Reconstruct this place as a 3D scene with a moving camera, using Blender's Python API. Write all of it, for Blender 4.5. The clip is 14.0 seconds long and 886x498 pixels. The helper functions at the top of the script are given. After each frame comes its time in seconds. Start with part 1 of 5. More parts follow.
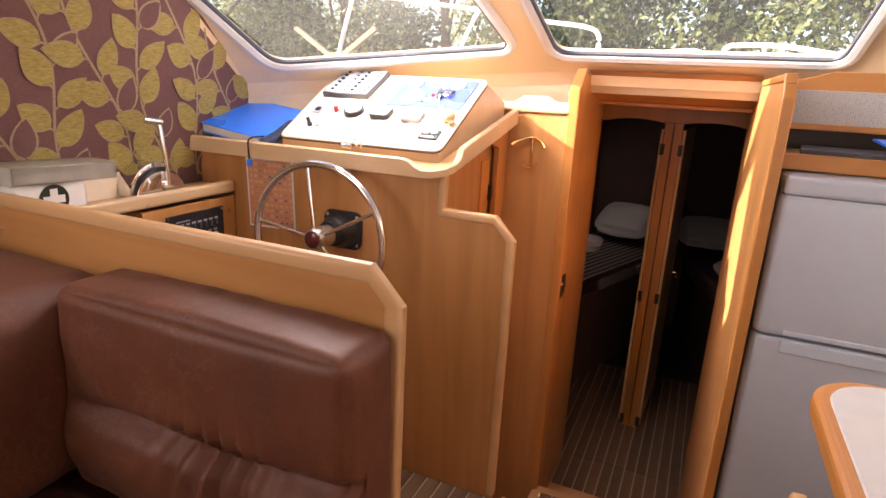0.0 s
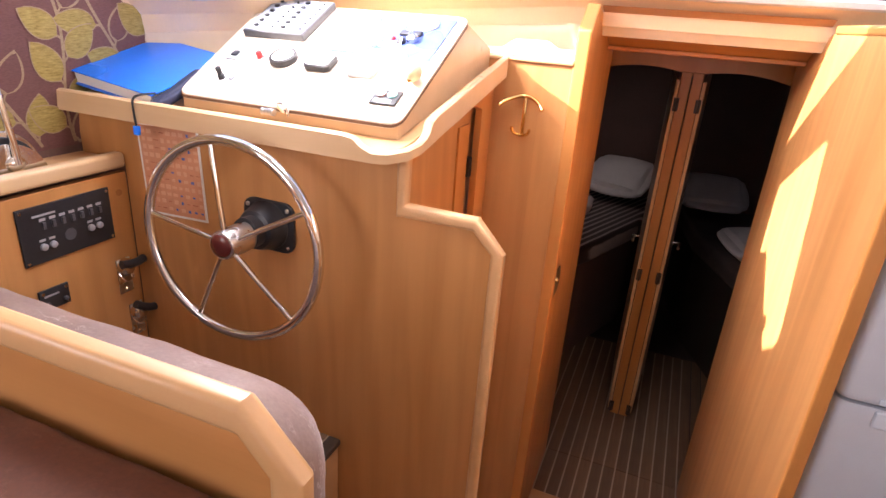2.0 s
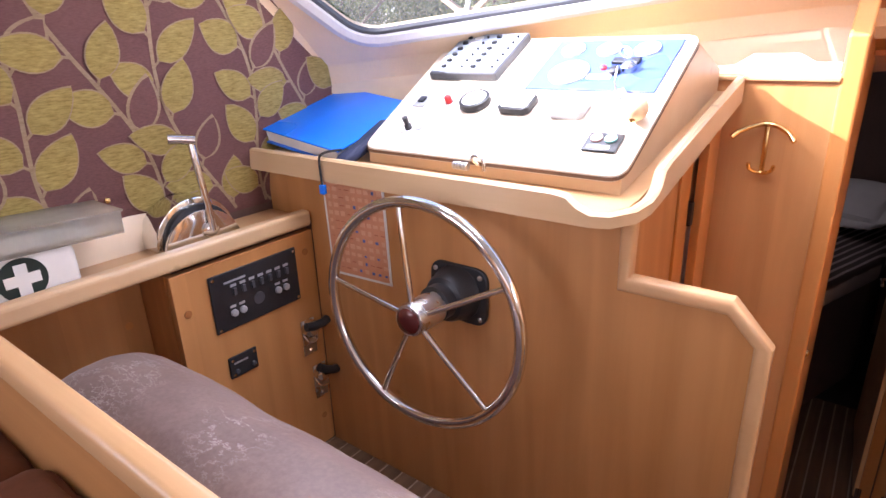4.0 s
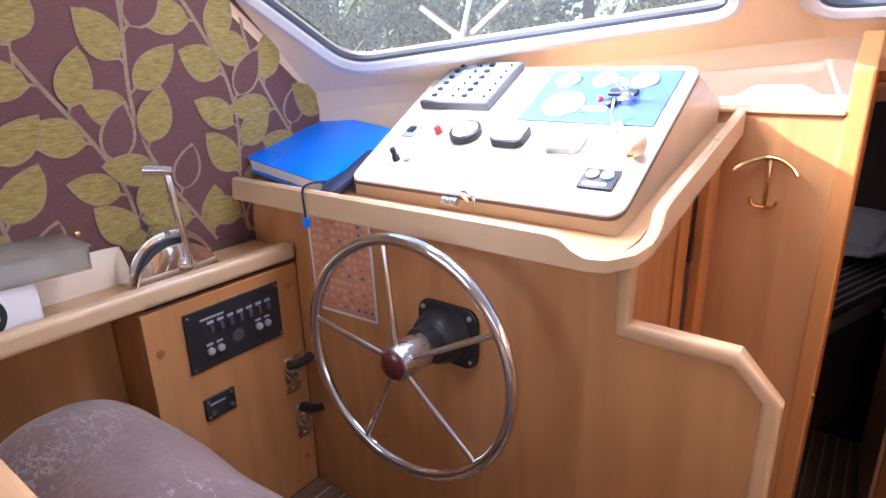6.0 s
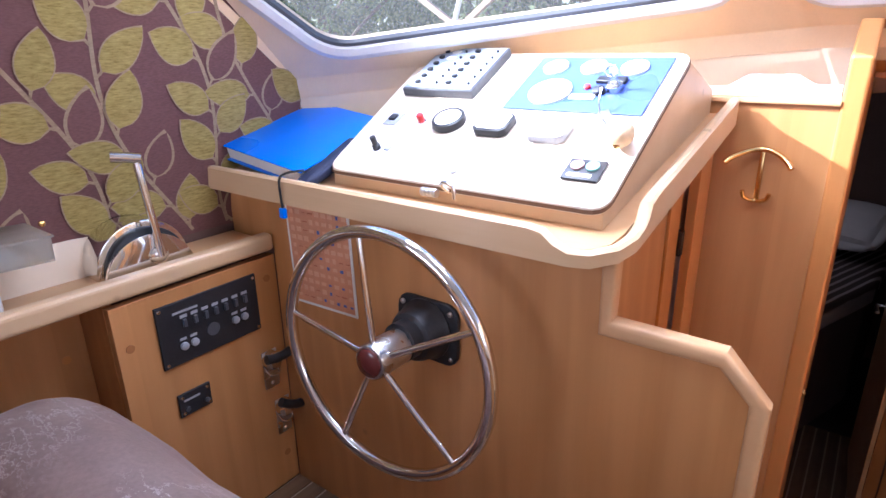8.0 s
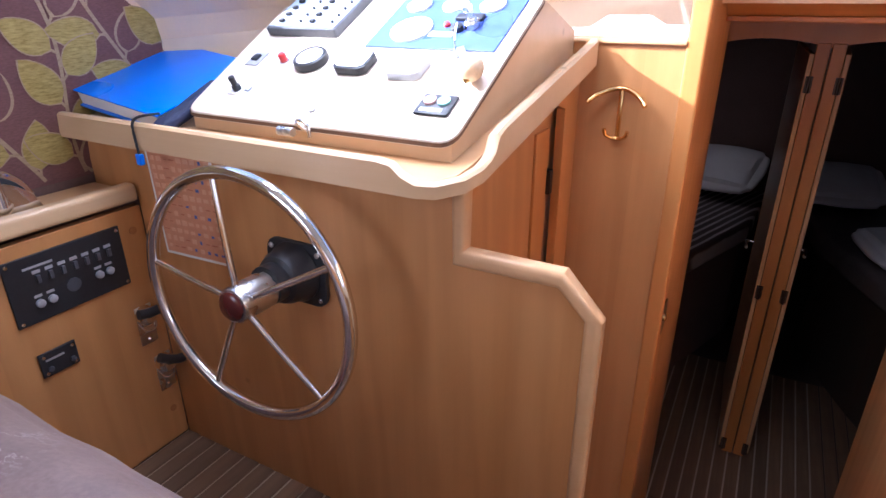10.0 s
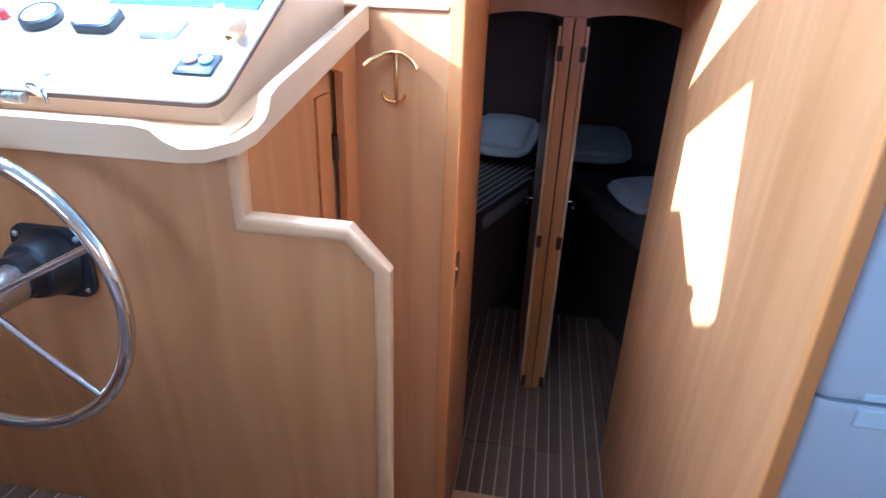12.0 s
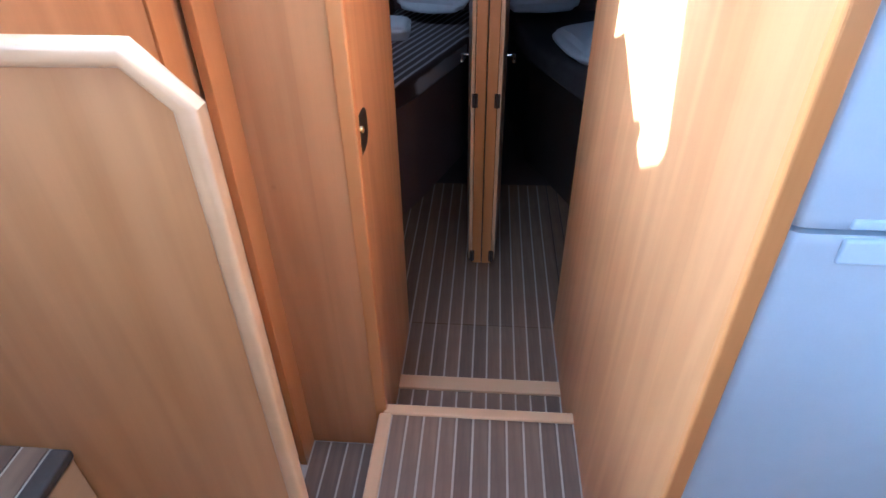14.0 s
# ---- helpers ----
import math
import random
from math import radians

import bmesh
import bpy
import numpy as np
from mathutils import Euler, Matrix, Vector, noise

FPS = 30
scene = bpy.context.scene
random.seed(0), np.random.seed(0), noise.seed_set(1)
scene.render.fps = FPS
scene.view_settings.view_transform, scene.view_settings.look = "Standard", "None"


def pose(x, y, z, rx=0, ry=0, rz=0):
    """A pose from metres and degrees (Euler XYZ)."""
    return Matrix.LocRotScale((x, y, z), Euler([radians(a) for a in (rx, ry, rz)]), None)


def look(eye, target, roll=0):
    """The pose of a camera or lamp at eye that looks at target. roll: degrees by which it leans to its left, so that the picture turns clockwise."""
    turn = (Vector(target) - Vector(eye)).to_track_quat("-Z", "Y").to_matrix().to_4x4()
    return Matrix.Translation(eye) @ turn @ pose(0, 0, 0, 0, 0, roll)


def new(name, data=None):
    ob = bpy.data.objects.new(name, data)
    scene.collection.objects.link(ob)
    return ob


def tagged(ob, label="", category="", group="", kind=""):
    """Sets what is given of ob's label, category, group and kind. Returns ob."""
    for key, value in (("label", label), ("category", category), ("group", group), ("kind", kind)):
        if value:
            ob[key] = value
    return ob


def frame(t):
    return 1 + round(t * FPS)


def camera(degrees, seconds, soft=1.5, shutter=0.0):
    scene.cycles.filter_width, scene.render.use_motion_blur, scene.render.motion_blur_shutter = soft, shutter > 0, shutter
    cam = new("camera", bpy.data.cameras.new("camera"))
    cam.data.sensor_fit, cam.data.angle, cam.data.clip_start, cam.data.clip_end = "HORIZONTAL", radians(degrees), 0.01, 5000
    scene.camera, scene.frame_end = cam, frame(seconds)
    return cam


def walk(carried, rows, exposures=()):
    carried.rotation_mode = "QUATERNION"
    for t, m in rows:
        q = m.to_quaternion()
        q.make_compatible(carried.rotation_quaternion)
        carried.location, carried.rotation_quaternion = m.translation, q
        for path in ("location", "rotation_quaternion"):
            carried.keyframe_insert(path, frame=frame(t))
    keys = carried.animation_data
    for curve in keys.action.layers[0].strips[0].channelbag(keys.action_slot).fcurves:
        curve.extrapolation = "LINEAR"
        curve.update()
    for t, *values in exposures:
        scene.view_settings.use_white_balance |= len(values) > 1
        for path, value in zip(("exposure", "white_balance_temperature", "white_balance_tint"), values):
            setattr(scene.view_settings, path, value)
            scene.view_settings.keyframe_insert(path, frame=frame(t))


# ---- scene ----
cam = camera(74.3, 14.0)
PATH = [
    (0, (0.166, -1.681, 1.088), (-0.601, 0.083, 0.539), 2.9),
    (0.5, (0.112, -1.597, 1.093), (-0.578, 0.155, 0.419), 0.3),
    (1, (0.082, -1.351, 1.097), (-0.755, 0.348, 0.455), -3.1),
    (1.5, (0.059, -1.251, 1.09), (-0.747, 0.4, 0.3), 1.4),
    (2, (-0.03, -1.16, 1.117), (-0.685, 0.573, 0.362), 4.2),
    (2.5, (-0.112, -1.101, 1.103), (-1.005, 0.512, 0.329), 2.0),
    (5, (-0.268, -0.913, 1.138), (-1.435, 0.565, 0.466), -2.0),
    (5.5, (-0.272, -0.899, 1.139), (-1.406, 0.619, 0.501), -1.7),
    (6, (-0.271, -0.902, 1.138), (-1.422, 0.608, 0.506), -1.4),
    (6.5, (-0.278, -0.905, 1.137), (-1.436, 0.589, 0.485), -1.5),
    (7, (-0.283, -0.9, 1.133), (-1.423, 0.605, 0.474), -1.0),
    (9.5, (-0.198, -0.781, 1.111), (-1.307, 0.731, 0.416), -1.5),
    (10, (-0.161, -0.809, 1.093), (-1.051, 0.797, 0.3), -0.2),
    (10.5, (-0.151, -0.841, 1.082), (-0.845, 0.859, 0.289), 1.2),
    (11, (-0.131, -0.848, 1.08), (-0.688, 0.883, 0.249), -0.7),
    (11.5, (-0.123, -0.83, 1.083), (-0.564, 0.949, 0.282), -0.2),
    (12, (-0.112, -0.822, 1.061), (-0.393, 0.971, 0.219), 2.1),
    (12.5, (-0.099, -0.81, 1.016), (-0.136, 0.958, 0.08), 8.0),
    (13, (-0.092, -0.664, 0.971), (-0.239, 1.04, -0.067), 1.0),
    (13.5, (-0.045, -0.606, 0.871), (-0.273, 0.995, -0.307), 1.0),
    (14, (-0.003, -0.596, 0.876), (-0.139, 1.018, -0.297), -0.9),
]
EXPOSURES = [(0.0, 2.0, 7400, 26), (0.9, 2.2, 7400, 27), (1.5, 2.5, 7100, 27), (2.0, 2.48, 6700, 26), (2.5, 2.26, 6700, 32), (5.0, 2.14, 5450, 22), (6.0, 2.02, 5400, 22), (9.4, 2.0, 5200, 21), (10.0, 1.92, 5300, 22),
             (11.0, 2.26, 4750, 15), (12.0, 2.42, 4050, 4), (12.5, 2.66, 4000, 4), (13.0, 2.72, 4100, 6), (13.5, 2.88, 4100, 5), (14.0, 3.22, 4000, 2)]
walk(cam, [(t, look(eye, target, roll)) for t, eye, target, roll in PATH], EXPOSURES)

# ---- light ----
SUN_DIR = Vector((1.0, 0.48, -0.677)).normalized()
sun = new("sun", bpy.data.lights.new("sun", "SUN"))
sun.data.energy, sun.data.angle, sun.data.color = 5.0, radians(0.5), (1.0, 0.96, 0.89)
sun.matrix_world = look((-6, -0.6, 4.2), Vector((-6, -0.6, 4.2)) + SUN_DIR)
world = bpy.data.worlds.new("sky")
scene.world = world
world.use_nodes = True
sky = world.node_tree.nodes.new("ShaderNodeTexSky")
sky.sky_type, sky.sun_disc, sky.sun_elevation = "NISHITA", False, math.atan2(0.677, 1.109)
sky.sun_rotation = math.atan2(-SUN_DIR.x, -SUN_DIR.y)
world.node_tree.nodes["Background"].inputs["Strength"].default_value = 0.10
world.node_tree.links.new(sky.outputs[0], world.node_tree.nodes["Background"].inputs["Color"])


def daylight_fill(place, target, w, h, power, color=(0.86, 0.93, 1.0)):
    """An added area lamp that stands in for daylight, mostly from openings not built."""
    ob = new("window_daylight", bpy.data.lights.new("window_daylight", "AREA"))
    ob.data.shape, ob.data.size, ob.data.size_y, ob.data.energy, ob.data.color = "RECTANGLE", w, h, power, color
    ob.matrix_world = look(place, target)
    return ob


# Three added fills for unseen saloon windows; the walls there are closed.
daylight_fill((-1.50, -1.75, 1.28), (0.32, 0.20, 0.40), 1.6, 0.55, 5.6, (0.96, 0.97, 1.0))
daylight_fill((1.68, -0.75, 1.22), (-1.2, -0.35, 0.5), 1.6, 0.5, 2.6, (0.93, 0.95, 1.0))
daylight_fill((0.55, -3.55, 0.95), (0.6, 0.0, 0.3), 1.7, 0.9, 2.8, (0.94, 0.96, 1.0))
daylight_fill((-0.55, 0.03, 1.700), (-0.10, 0.20, 0.0), 0.6, 0.34, 2.6, (0.93, 0.96, 1.0))   # added fill under the closed ceiling, for an unseen roof hatch
daylight_fill((-0.98, 0.03, 1.560), (0.32, 0.15, 0.45), 0.5, 0.18, 3.8, (0.97, 0.98, 1.0))   # added fill for skylight, in the upper part of the side windscreen pane
daylight_fill((-0.66, 2.95, 0.62), (-0.2, 3.1, -0.1), 0.30, 0.16, 0.17, (1.0, 0.93, 0.88))   # added fill for an unseen cabin portlight, none is built
daylight_fill((0.78, 2.95, 0.62), (0.3, 3.0, 0.0), 0.30, 0.16, 0.012, (0.70, 0.80, 1.0))   # faint added fill for a second portlight, also unseen and not built

# ---- levels and lines of the plan ----
HELM_Z, STEP_Z, SALOON_Z, LANDING_Z, CABIN_Z = -0.035, -0.31, -0.525, -0.74, -0.935
MID = 0.05                       # the boat's middle line
LEFT_X, RIGHT_X = -1.60, 1.70    # hull sides


# ---- materials ----
def nodes_of(name):
    m = bpy.data.materials.new(name)
    m.use_nodes = True
    return m, m.node_tree.nodes, m.node_tree.links, m.node_tree.nodes["Principled BSDF"]


def ramp(nodes, links, fac, stops):
    r = nodes.new("ShaderNodeValToRGB")
    e = r.color_ramp.elements
    while len(e) < len(stops):
        e.new(0.5)
    for el, (p, c) in zip(e, stops):
        el.position, el.color = p, (*c, 1)
    links.new(fac, r.inputs[0])
    return r.outputs[0]


def noise_of(nodes, links, scale, detail=4, stretch=(1, 1, 1), rough=0.55, shift=None):
    tc, mp, nz = (nodes.new("ShaderNode" + k) for k in ("TexCoord", "Mapping", "TexNoise"))
    mp.inputs["Scale"].default_value = stretch
    links.new(tc.outputs["Object"], mp.inputs["Vector"])
    if shift:
        links.new(shift, mp.inputs["Location"])
    links.new(mp.outputs[0], nz.inputs["Vector"])
    nz.inputs["Scale"].default_value, nz.inputs["Detail"].default_value, nz.inputs["Roughness"].default_value = scale, detail, rough
    return nz.outputs["Fac"]


def mixed(nodes, links, a, b, fac, mode="MIX"):
    mx = nodes.new("ShaderNodeMix")
    mx.data_type, mx.blend_type = "RGBA", mode
    if isinstance(fac, float):
        mx.inputs[0].default_value = fac
    else:
        links.new(fac, mx.inputs[0])
    for sock, v in ((mx.inputs[6], a), (mx.inputs[7], b)):
        if isinstance(v, tuple):
            sock.default_value = (*v, 1)
        else:
            links.new(v, sock)
    return mx.outputs[2]


def bump(nodes, links, bsdf, height, strength, distance=0.002):
    b = nodes.new("ShaderNodeBump")
    b.inputs["Strength"].default_value, b.inputs["Distance"].default_value = strength, distance
    links.new(height, b.inputs["Height"])
    links.new(b.outputs[0], bsdf.inputs["Normal"])


def veneer_strips(n, l, c, axis):
    """Leaves of veneer about 0.12 m wide, each of its own tone, with a soft flame figure."""
    tc, sep, add, mul, flo, rnd = (n.new("ShaderNode" + k) for k in ("TexCoord", "SeparateXYZ", "Math", "Math", "Math", "TexWhiteNoise"))
    l.new(tc.outputs["Object"], sep.inputs[0])
    across = {"x": ("Y", "Z"), "y": ("X", "Z"), "z": ("X", "Y")}[axis]
    add.operation, mul.operation, flo.operation = "ADD", "MULTIPLY", "FLOOR"
    l.new(sep.outputs[across[0]], add.inputs[0])
    l.new(sep.outputs[across[1]], add.inputs[1])
    l.new(add.outputs[0], mul.inputs[0])
    mul.inputs[1].default_value = 8.3
    l.new(mul.outputs[0], flo.inputs[0])
    rnd.noise_dimensions = "1D"
    l.new(flo.outputs[0], rnd.inputs["W"])
    c = mixed(n, l, c, ramp(n, l, rnd.outputs["Value"], [(0.0, (0.95, 0.94, 0.93)), (1.0, (1.05, 1.055, 1.06))]), 1.0, "MULTIPLY")
    mp, wv = n.new("ShaderNodeMapping"), n.new("ShaderNodeTexWave")
    mp.inputs["Scale"].default_value = {"x": (0.10, 1, 1), "y": (1, 0.10, 1), "z": (1, 1, 0.10)}[axis]
    l.new(tc.outputs["Object"], mp.inputs["Vector"])
    l.new(mp.outputs[0], wv.inputs["Vector"])
    wv.wave_type, wv.bands_direction = "BANDS", "DIAGONAL"
    wv.inputs["Scale"].default_value, wv.inputs["Distortion"].default_value = 7.0, 9.0
    wv.inputs["Detail"].default_value, wv.inputs["Detail Scale"].default_value = 3.0, 1.4
    return mixed(n, l, c, ramp(n, l, wv.outputs["Fac"], [(0.0, (0.95, 0.93, 0.90)), (0.55, (1.0, 1.0, 1.0)), (1.0, (1.05, 1.05, 1.06))]), 1.0, "MULTIPLY")


def wood(name, axis, dark, mid, light, rough=0.38, coat=0.15, strips=False):
    m, n, l, b = nodes_of(name)
    st = {"x": (0.06, 1, 1), "y": (1, 0.06, 1), "z": (1, 1, 0.06)}[axis]
    st2 = {"x": (0.015, 1, 1), "y": (1, 0.015, 1), "z": (1, 1, 0.015)}[axis]
    grain = noise_of(n, l, 11, 5, tuple(0.5 * v if v < 0.5 else v for v in st), 0.62)
    fine = noise_of(n, l, 240, 3, st2, 0.6)
    cloud = noise_of(n, l, 3.2, 4, {"x": (0.35, 1, 1), "y": (1, 0.35, 1), "z": (1, 1, 0.35)}[axis])
    c = ramp(n, l, grain, [(0.30, dark), (0.5, mid), (0.72, light)])
    c = mixed(n, l, c, ramp(n, l, fine, [(0.35, tuple(0.82 * v for v in mid)), (0.6, light)]), 0.10)
    c = mixed(n, l, c, ramp(n, l, cloud, [(0.3, dark), (0.7, light)]), 0.48)
    if strips:
        c = veneer_strips(n, l, c, axis)
    vo = n.new("ShaderNodeTexVoronoi")
    tc = n.new("ShaderNodeTexCoord")
    l.new(tc.outputs["Object"], vo.inputs["Vector"])
    vo.inputs["Scale"].default_value = 4.2
    c = mixed(n, l, c, tuple(0.45 * v for v in dark), ramp(n, l, vo.outputs["Distance"], [(0.012, (0.6, 0.6, 0.6)), (0.05, (0, 0, 0))]))
    l.new(c, b.inputs["Base Color"])
    rg = n.new("ShaderNodeMapRange")
    rg.inputs["To Min"].default_value, rg.inputs["To Max"].default_value = rough - 0.06, rough + 0.1
    l.new(cloud, rg.inputs["Value"])
    l.new(rg.outputs[0], b.inputs["Roughness"])
    b.inputs["Coat Weight"].default_value, b.inputs["Coat Roughness"].default_value = coat, 0.25
    bump(n, l, b, fine, 0.08, 0.001)
    return m


def plain(name, color, rough=0.5, metal=0.0, grain=60, vary=0.12, relief=0.05, coat=0.0, spec=0.5):
    m, n, l, b = nodes_of(name)
    f = noise_of(n, l, grain, 4)
    g = noise_of(n, l, grain / 14, 2)
    lo, hi = (tuple(min(1, v * k) for v in color) for k in (1 - vary, 1 + vary))
    c = mixed(n, l, ramp(n, l, f, [(0.3, lo), (0.7, hi)]), ramp(n, l, g, [(0.3, lo), (0.7, hi)]), 0.5)
    l.new(c, b.inputs["Base Color"])
    rg = n.new("ShaderNodeMapRange")
    rg.inputs["To Min"].default_value, rg.inputs["To Max"].default_value = max(0.02, rough - 0.08), rough + 0.08
    l.new(g, rg.inputs["Value"])
    l.new(rg.outputs[0], b.inputs["Roughness"])
    b.inputs["Metallic"].default_value, b.inputs["Coat Weight"].default_value = metal, coat
    b.inputs["Specular IOR Level"].default_value = spec
    bump(n, l, b, f, relief, 0.001)
    return m


W_D, W_M, W_L = (0.435, 0.192, 0.057), (0.50, 0.234, 0.079), (0.565, 0.283, 0.106)
veneer = wood("veneer_upright_grain", "z", W_D, W_M, W_L, strips=True)
veneer_x = wood("veneer_cross_grain", "x", W_D, W_M, W_L, strips=True)
veneer_y = wood("veneer_fore_grain", "y", W_D, W_M, W_L, strips=True)
T_D, T_M, T_L = (0.44, 0.165, 0.036), (0.52, 0.212, 0.052), (0.60, 0.275, 0.082)
trim_z = wood("solid_wood_upright", "z", T_D, T_M, T_L, 0.36, 0.10)
trim_x = wood("solid_wood_cross", "x", T_D, T_M, T_L, 0.36, 0.10)
trim_y = wood("solid_wood_fore", "y", T_D, T_M, T_L, 0.36, 0.10)
P_D, P_M, P_L = (0.52, 0.29, 0.120), (0.58, 0.34, 0.155), (0.64, 0.39, 0.20)
pale_x = wood("pale_wood_cross", "x", P_D, P_M, P_L, 0.35, 0.2)
pale_y = wood("pale_wood_fore", "y", P_D, P_M, P_L, 0.35, 0.2)
B_D, B_M, B_L = (0.56, 0.365, 0.185), (0.62, 0.425, 0.235), (0.68, 0.485, 0.295)
bleached_x = wood("bleached_wood_cross", "x", B_D, B_M, B_L, 0.35, 0.2)
bleached_y = wood("bleached_wood_fore", "y", B_D, B_M, B_L, 0.35, 0.2)
laminate = wood("pale_laminate", "x", (0.66, 0.545, 0.41), (0.72, 0.61, 0.48), (0.77, 0.67, 0.55), 0.35, 0.1)
cream = plain("cream_moulding", (0.78, 0.63, 0.45), 0.42, grain=40, vary=0.04, relief=0.03)
cream_vinyl = plain("cream_vinyl_lining", (0.83, 0.64, 0.42), 0.6, grain=160, vary=0.04, relief=0.12)
white_plastic = plain("white_plastic", (0.80, 0.80, 0.78), 0.4, grain=30, vary=0.03, relief=0.02)
black_plastic = plain("black_plastic", (0.018, 0.019, 0.022), 0.42, grain=120, vary=0.2, relief=0.06)
dark_grey = plain("dark_grey_plastic", (0.07, 0.075, 0.085), 0.45, grain=120, vary=0.15)
grey_plastic = plain("grey_plastic", (0.33, 0.34, 0.36), 0.45, grain=80, vary=0.08)
chrome = plain("polished_steel", (0.78, 0.77, 0.75), 0.10, 1.0, grain=90, vary=0.04, relief=0.01)
steel = plain("brushed_steel", (0.62, 0.61, 0.60), 0.28, 1.0, grain=220, vary=0.1, relief=0.04)
brass = plain("polished_brass", (0.80, 0.55, 0.22), 0.16, 1.0, grain=90, vary=0.08, relief=0.02)
dark_bronze = plain("dark_bronze", (0.07, 0.05, 0.04), 0.4, 0.7, grain=90, vary=0.2)
aluminium = plain("grey_aluminium", (0.64, 0.63, 0.63), 0.38, 0.0, grain=120, vary=0.05, relief=0.03)
rubber = plain("black_rubber", (0.012, 0.013, 0.016), 0.6, grain=150, vary=0.2)
blue_plastic = plain("blue_plastic", (0.004, 0.19, 0.88), 0.28, grain=40, vary=0.06, relief=0.02, coat=0.2)
blue_panel = plain("blue_instrument_panel", (0.06, 0.10, 0.32), 0.3, grain=60, vary=0.06)
paper = plain("paper", (0.74, 0.73, 0.70), 0.7, grain=200, vary=0.04)
red_plastic = plain("red_plastic", (0.55, 0.03, 0.03), 0.3, grain=60, vary=0.08)
red_wood = plain("dark_red_boss", (0.085, 0.012, 0.010), 0.25, grain=60, vary=0.2, coat=0.4)
green_print = plain("dark_green_print", (0.006, 0.020, 0.017), 0.4, grain=60, vary=0.1)
cork = plain("cork", (0.70, 0.50, 0.30), 0.75, grain=90, vary=0.25, relief=0.3)
orange_paper = plain("orange_paper", (0.60, 0.27, 0.145), 0.45, grain=90, vary=0.12, coat=0.3)
fridge_mat = plain("fridge_enamel", (0.54, 0.60, 0.69), 0.32, grain=300, vary=0.03, relief=0.05, coat=0.2)
caulk = plain("pale_caulk", (0.44, 0.35, 0.26), 0.7, grain=120, vary=0.12)
# Real colour of the helm platform's edge; elsewhere it paints in deep shade.
dark_edge_shade = plain("dark_edge_and_shade", (0.05, 0.035, 0.025), 0.5, grain=90, vary=0.2)
cotton = plain("white_cotton", (0.72, 0.70, 0.68), 0.85, grain=300, vary=0.05, relief=0.3)
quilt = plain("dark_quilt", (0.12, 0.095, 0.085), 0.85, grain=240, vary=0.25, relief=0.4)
# Brown lining, darkened with the shade of the unlit cabins.
brown_shade_lining = plain("brown_lining_with_shade", (0.14, 0.082, 0.066), 0.7, grain=80, vary=0.15)
ceiling_mat = plain("white_ceiling_vinyl", (0.74, 0.70, 0.63), 0.6, grain=120, vary=0.03, relief=0.1)


def plank_material():
    m, n, l, b = nodes_of("teak_floor_plank")
    info = n.new("ShaderNodeObjectInfo")
    grain = noise_of(n, l, 30, 5, (1, 0.05, 1), 0.65)
    cloud = noise_of(n, l, 6, 3)
    c = ramp(n, l, grain, [(0.28, (0.115, 0.062, 0.032)), (0.5, (0.20, 0.115, 0.060)), (0.75, (0.29, 0.175, 0.098))])
    tone = ramp(n, l, info.outputs["Random"], [(0.0, (0.72, 0.70, 0.68)), (1.0, (1.18, 1.12, 1.05))])
    c = mixed(n, l, c, tone, 1.0, "MULTIPLY")
    c = mixed(n, l, c, ramp(n, l, cloud, [(0.35, (0.10, 0.070, 0.048)), (0.7, (0.19, 0.14, 0.10))]), 0.3)
    l.new(c, b.inputs["Base Color"])
    b.inputs["Roughness"].default_value = 0.48
    bump(n, l, b, grain, 0.15, 0.001)
    return m


plank_mat = plank_material()


def hide_material(name, tone, scuff, sheen, amount):
    """Worn brown suede-like hide, with scuffs."""
    m, n, l, b = nodes_of(name)

    def t(c):
        return tuple(a * k for a, k in zip(c, tone))
    cloud = noise_of(n, l, 5, 5, rough=0.6)
    fine = noise_of(n, l, 130, 4)
    vein = noise_of(n, l, 9, 6, (1.0, 1.7, 1.0), 0.7)
    where = noise_of(n, l, 3.5, 2)
    c = ramp(n, l, cloud, [(0.3, t((0.085, 0.030, 0.021))), (0.55, t((0.135, 0.052, 0.036))), (0.75, t((0.19, 0.085, 0.060)))])
    c = mixed(n, l, c, ramp(n, l, fine, [(0.3, t((0.075, 0.028, 0.02))), (0.7, t((0.19, 0.08, 0.058)))]), 0.3)
    line = ramp(n, l, vein, [(0.485, (0, 0, 0)), (0.50, (1, 1, 1)), (0.515, (0, 0, 0))])
    mask = ramp(n, l, where, [(0.48, (0, 0, 0)), (0.66, (amount, amount, amount))])
    both = mixed(n, l, line, mask, 1.0, "MULTIPLY")
    c = mixed(n, l, c, scuff, both)
    l.new(c, b.inputs["Base Color"])
    b.inputs["Roughness"].default_value = 0.58
    b.inputs["Sheen Weight"].default_value, b.inputs["Sheen Roughness"].default_value = sheen, 0.45
    b.inputs["Sheen Tint"].default_value = (0.95, 0.80, 0.75, 1)
    bump(n, l, b, vein, 0.3, 0.004)
    return m


hide = hide_material("brown_hide", (0.84, 0.58, 0.29), (0.20, 0.10, 0.06), 0.05, 0.5)
# Same brown hide with real scuffs; grey skylight sheen is put into its tone.
scuffed_skylit_hide = hide_material("scuffed_hide_skylight_grey", (1.25, 2.15, 2.65), (0.42, 0.38, 0.36), 0.35, 0.85)


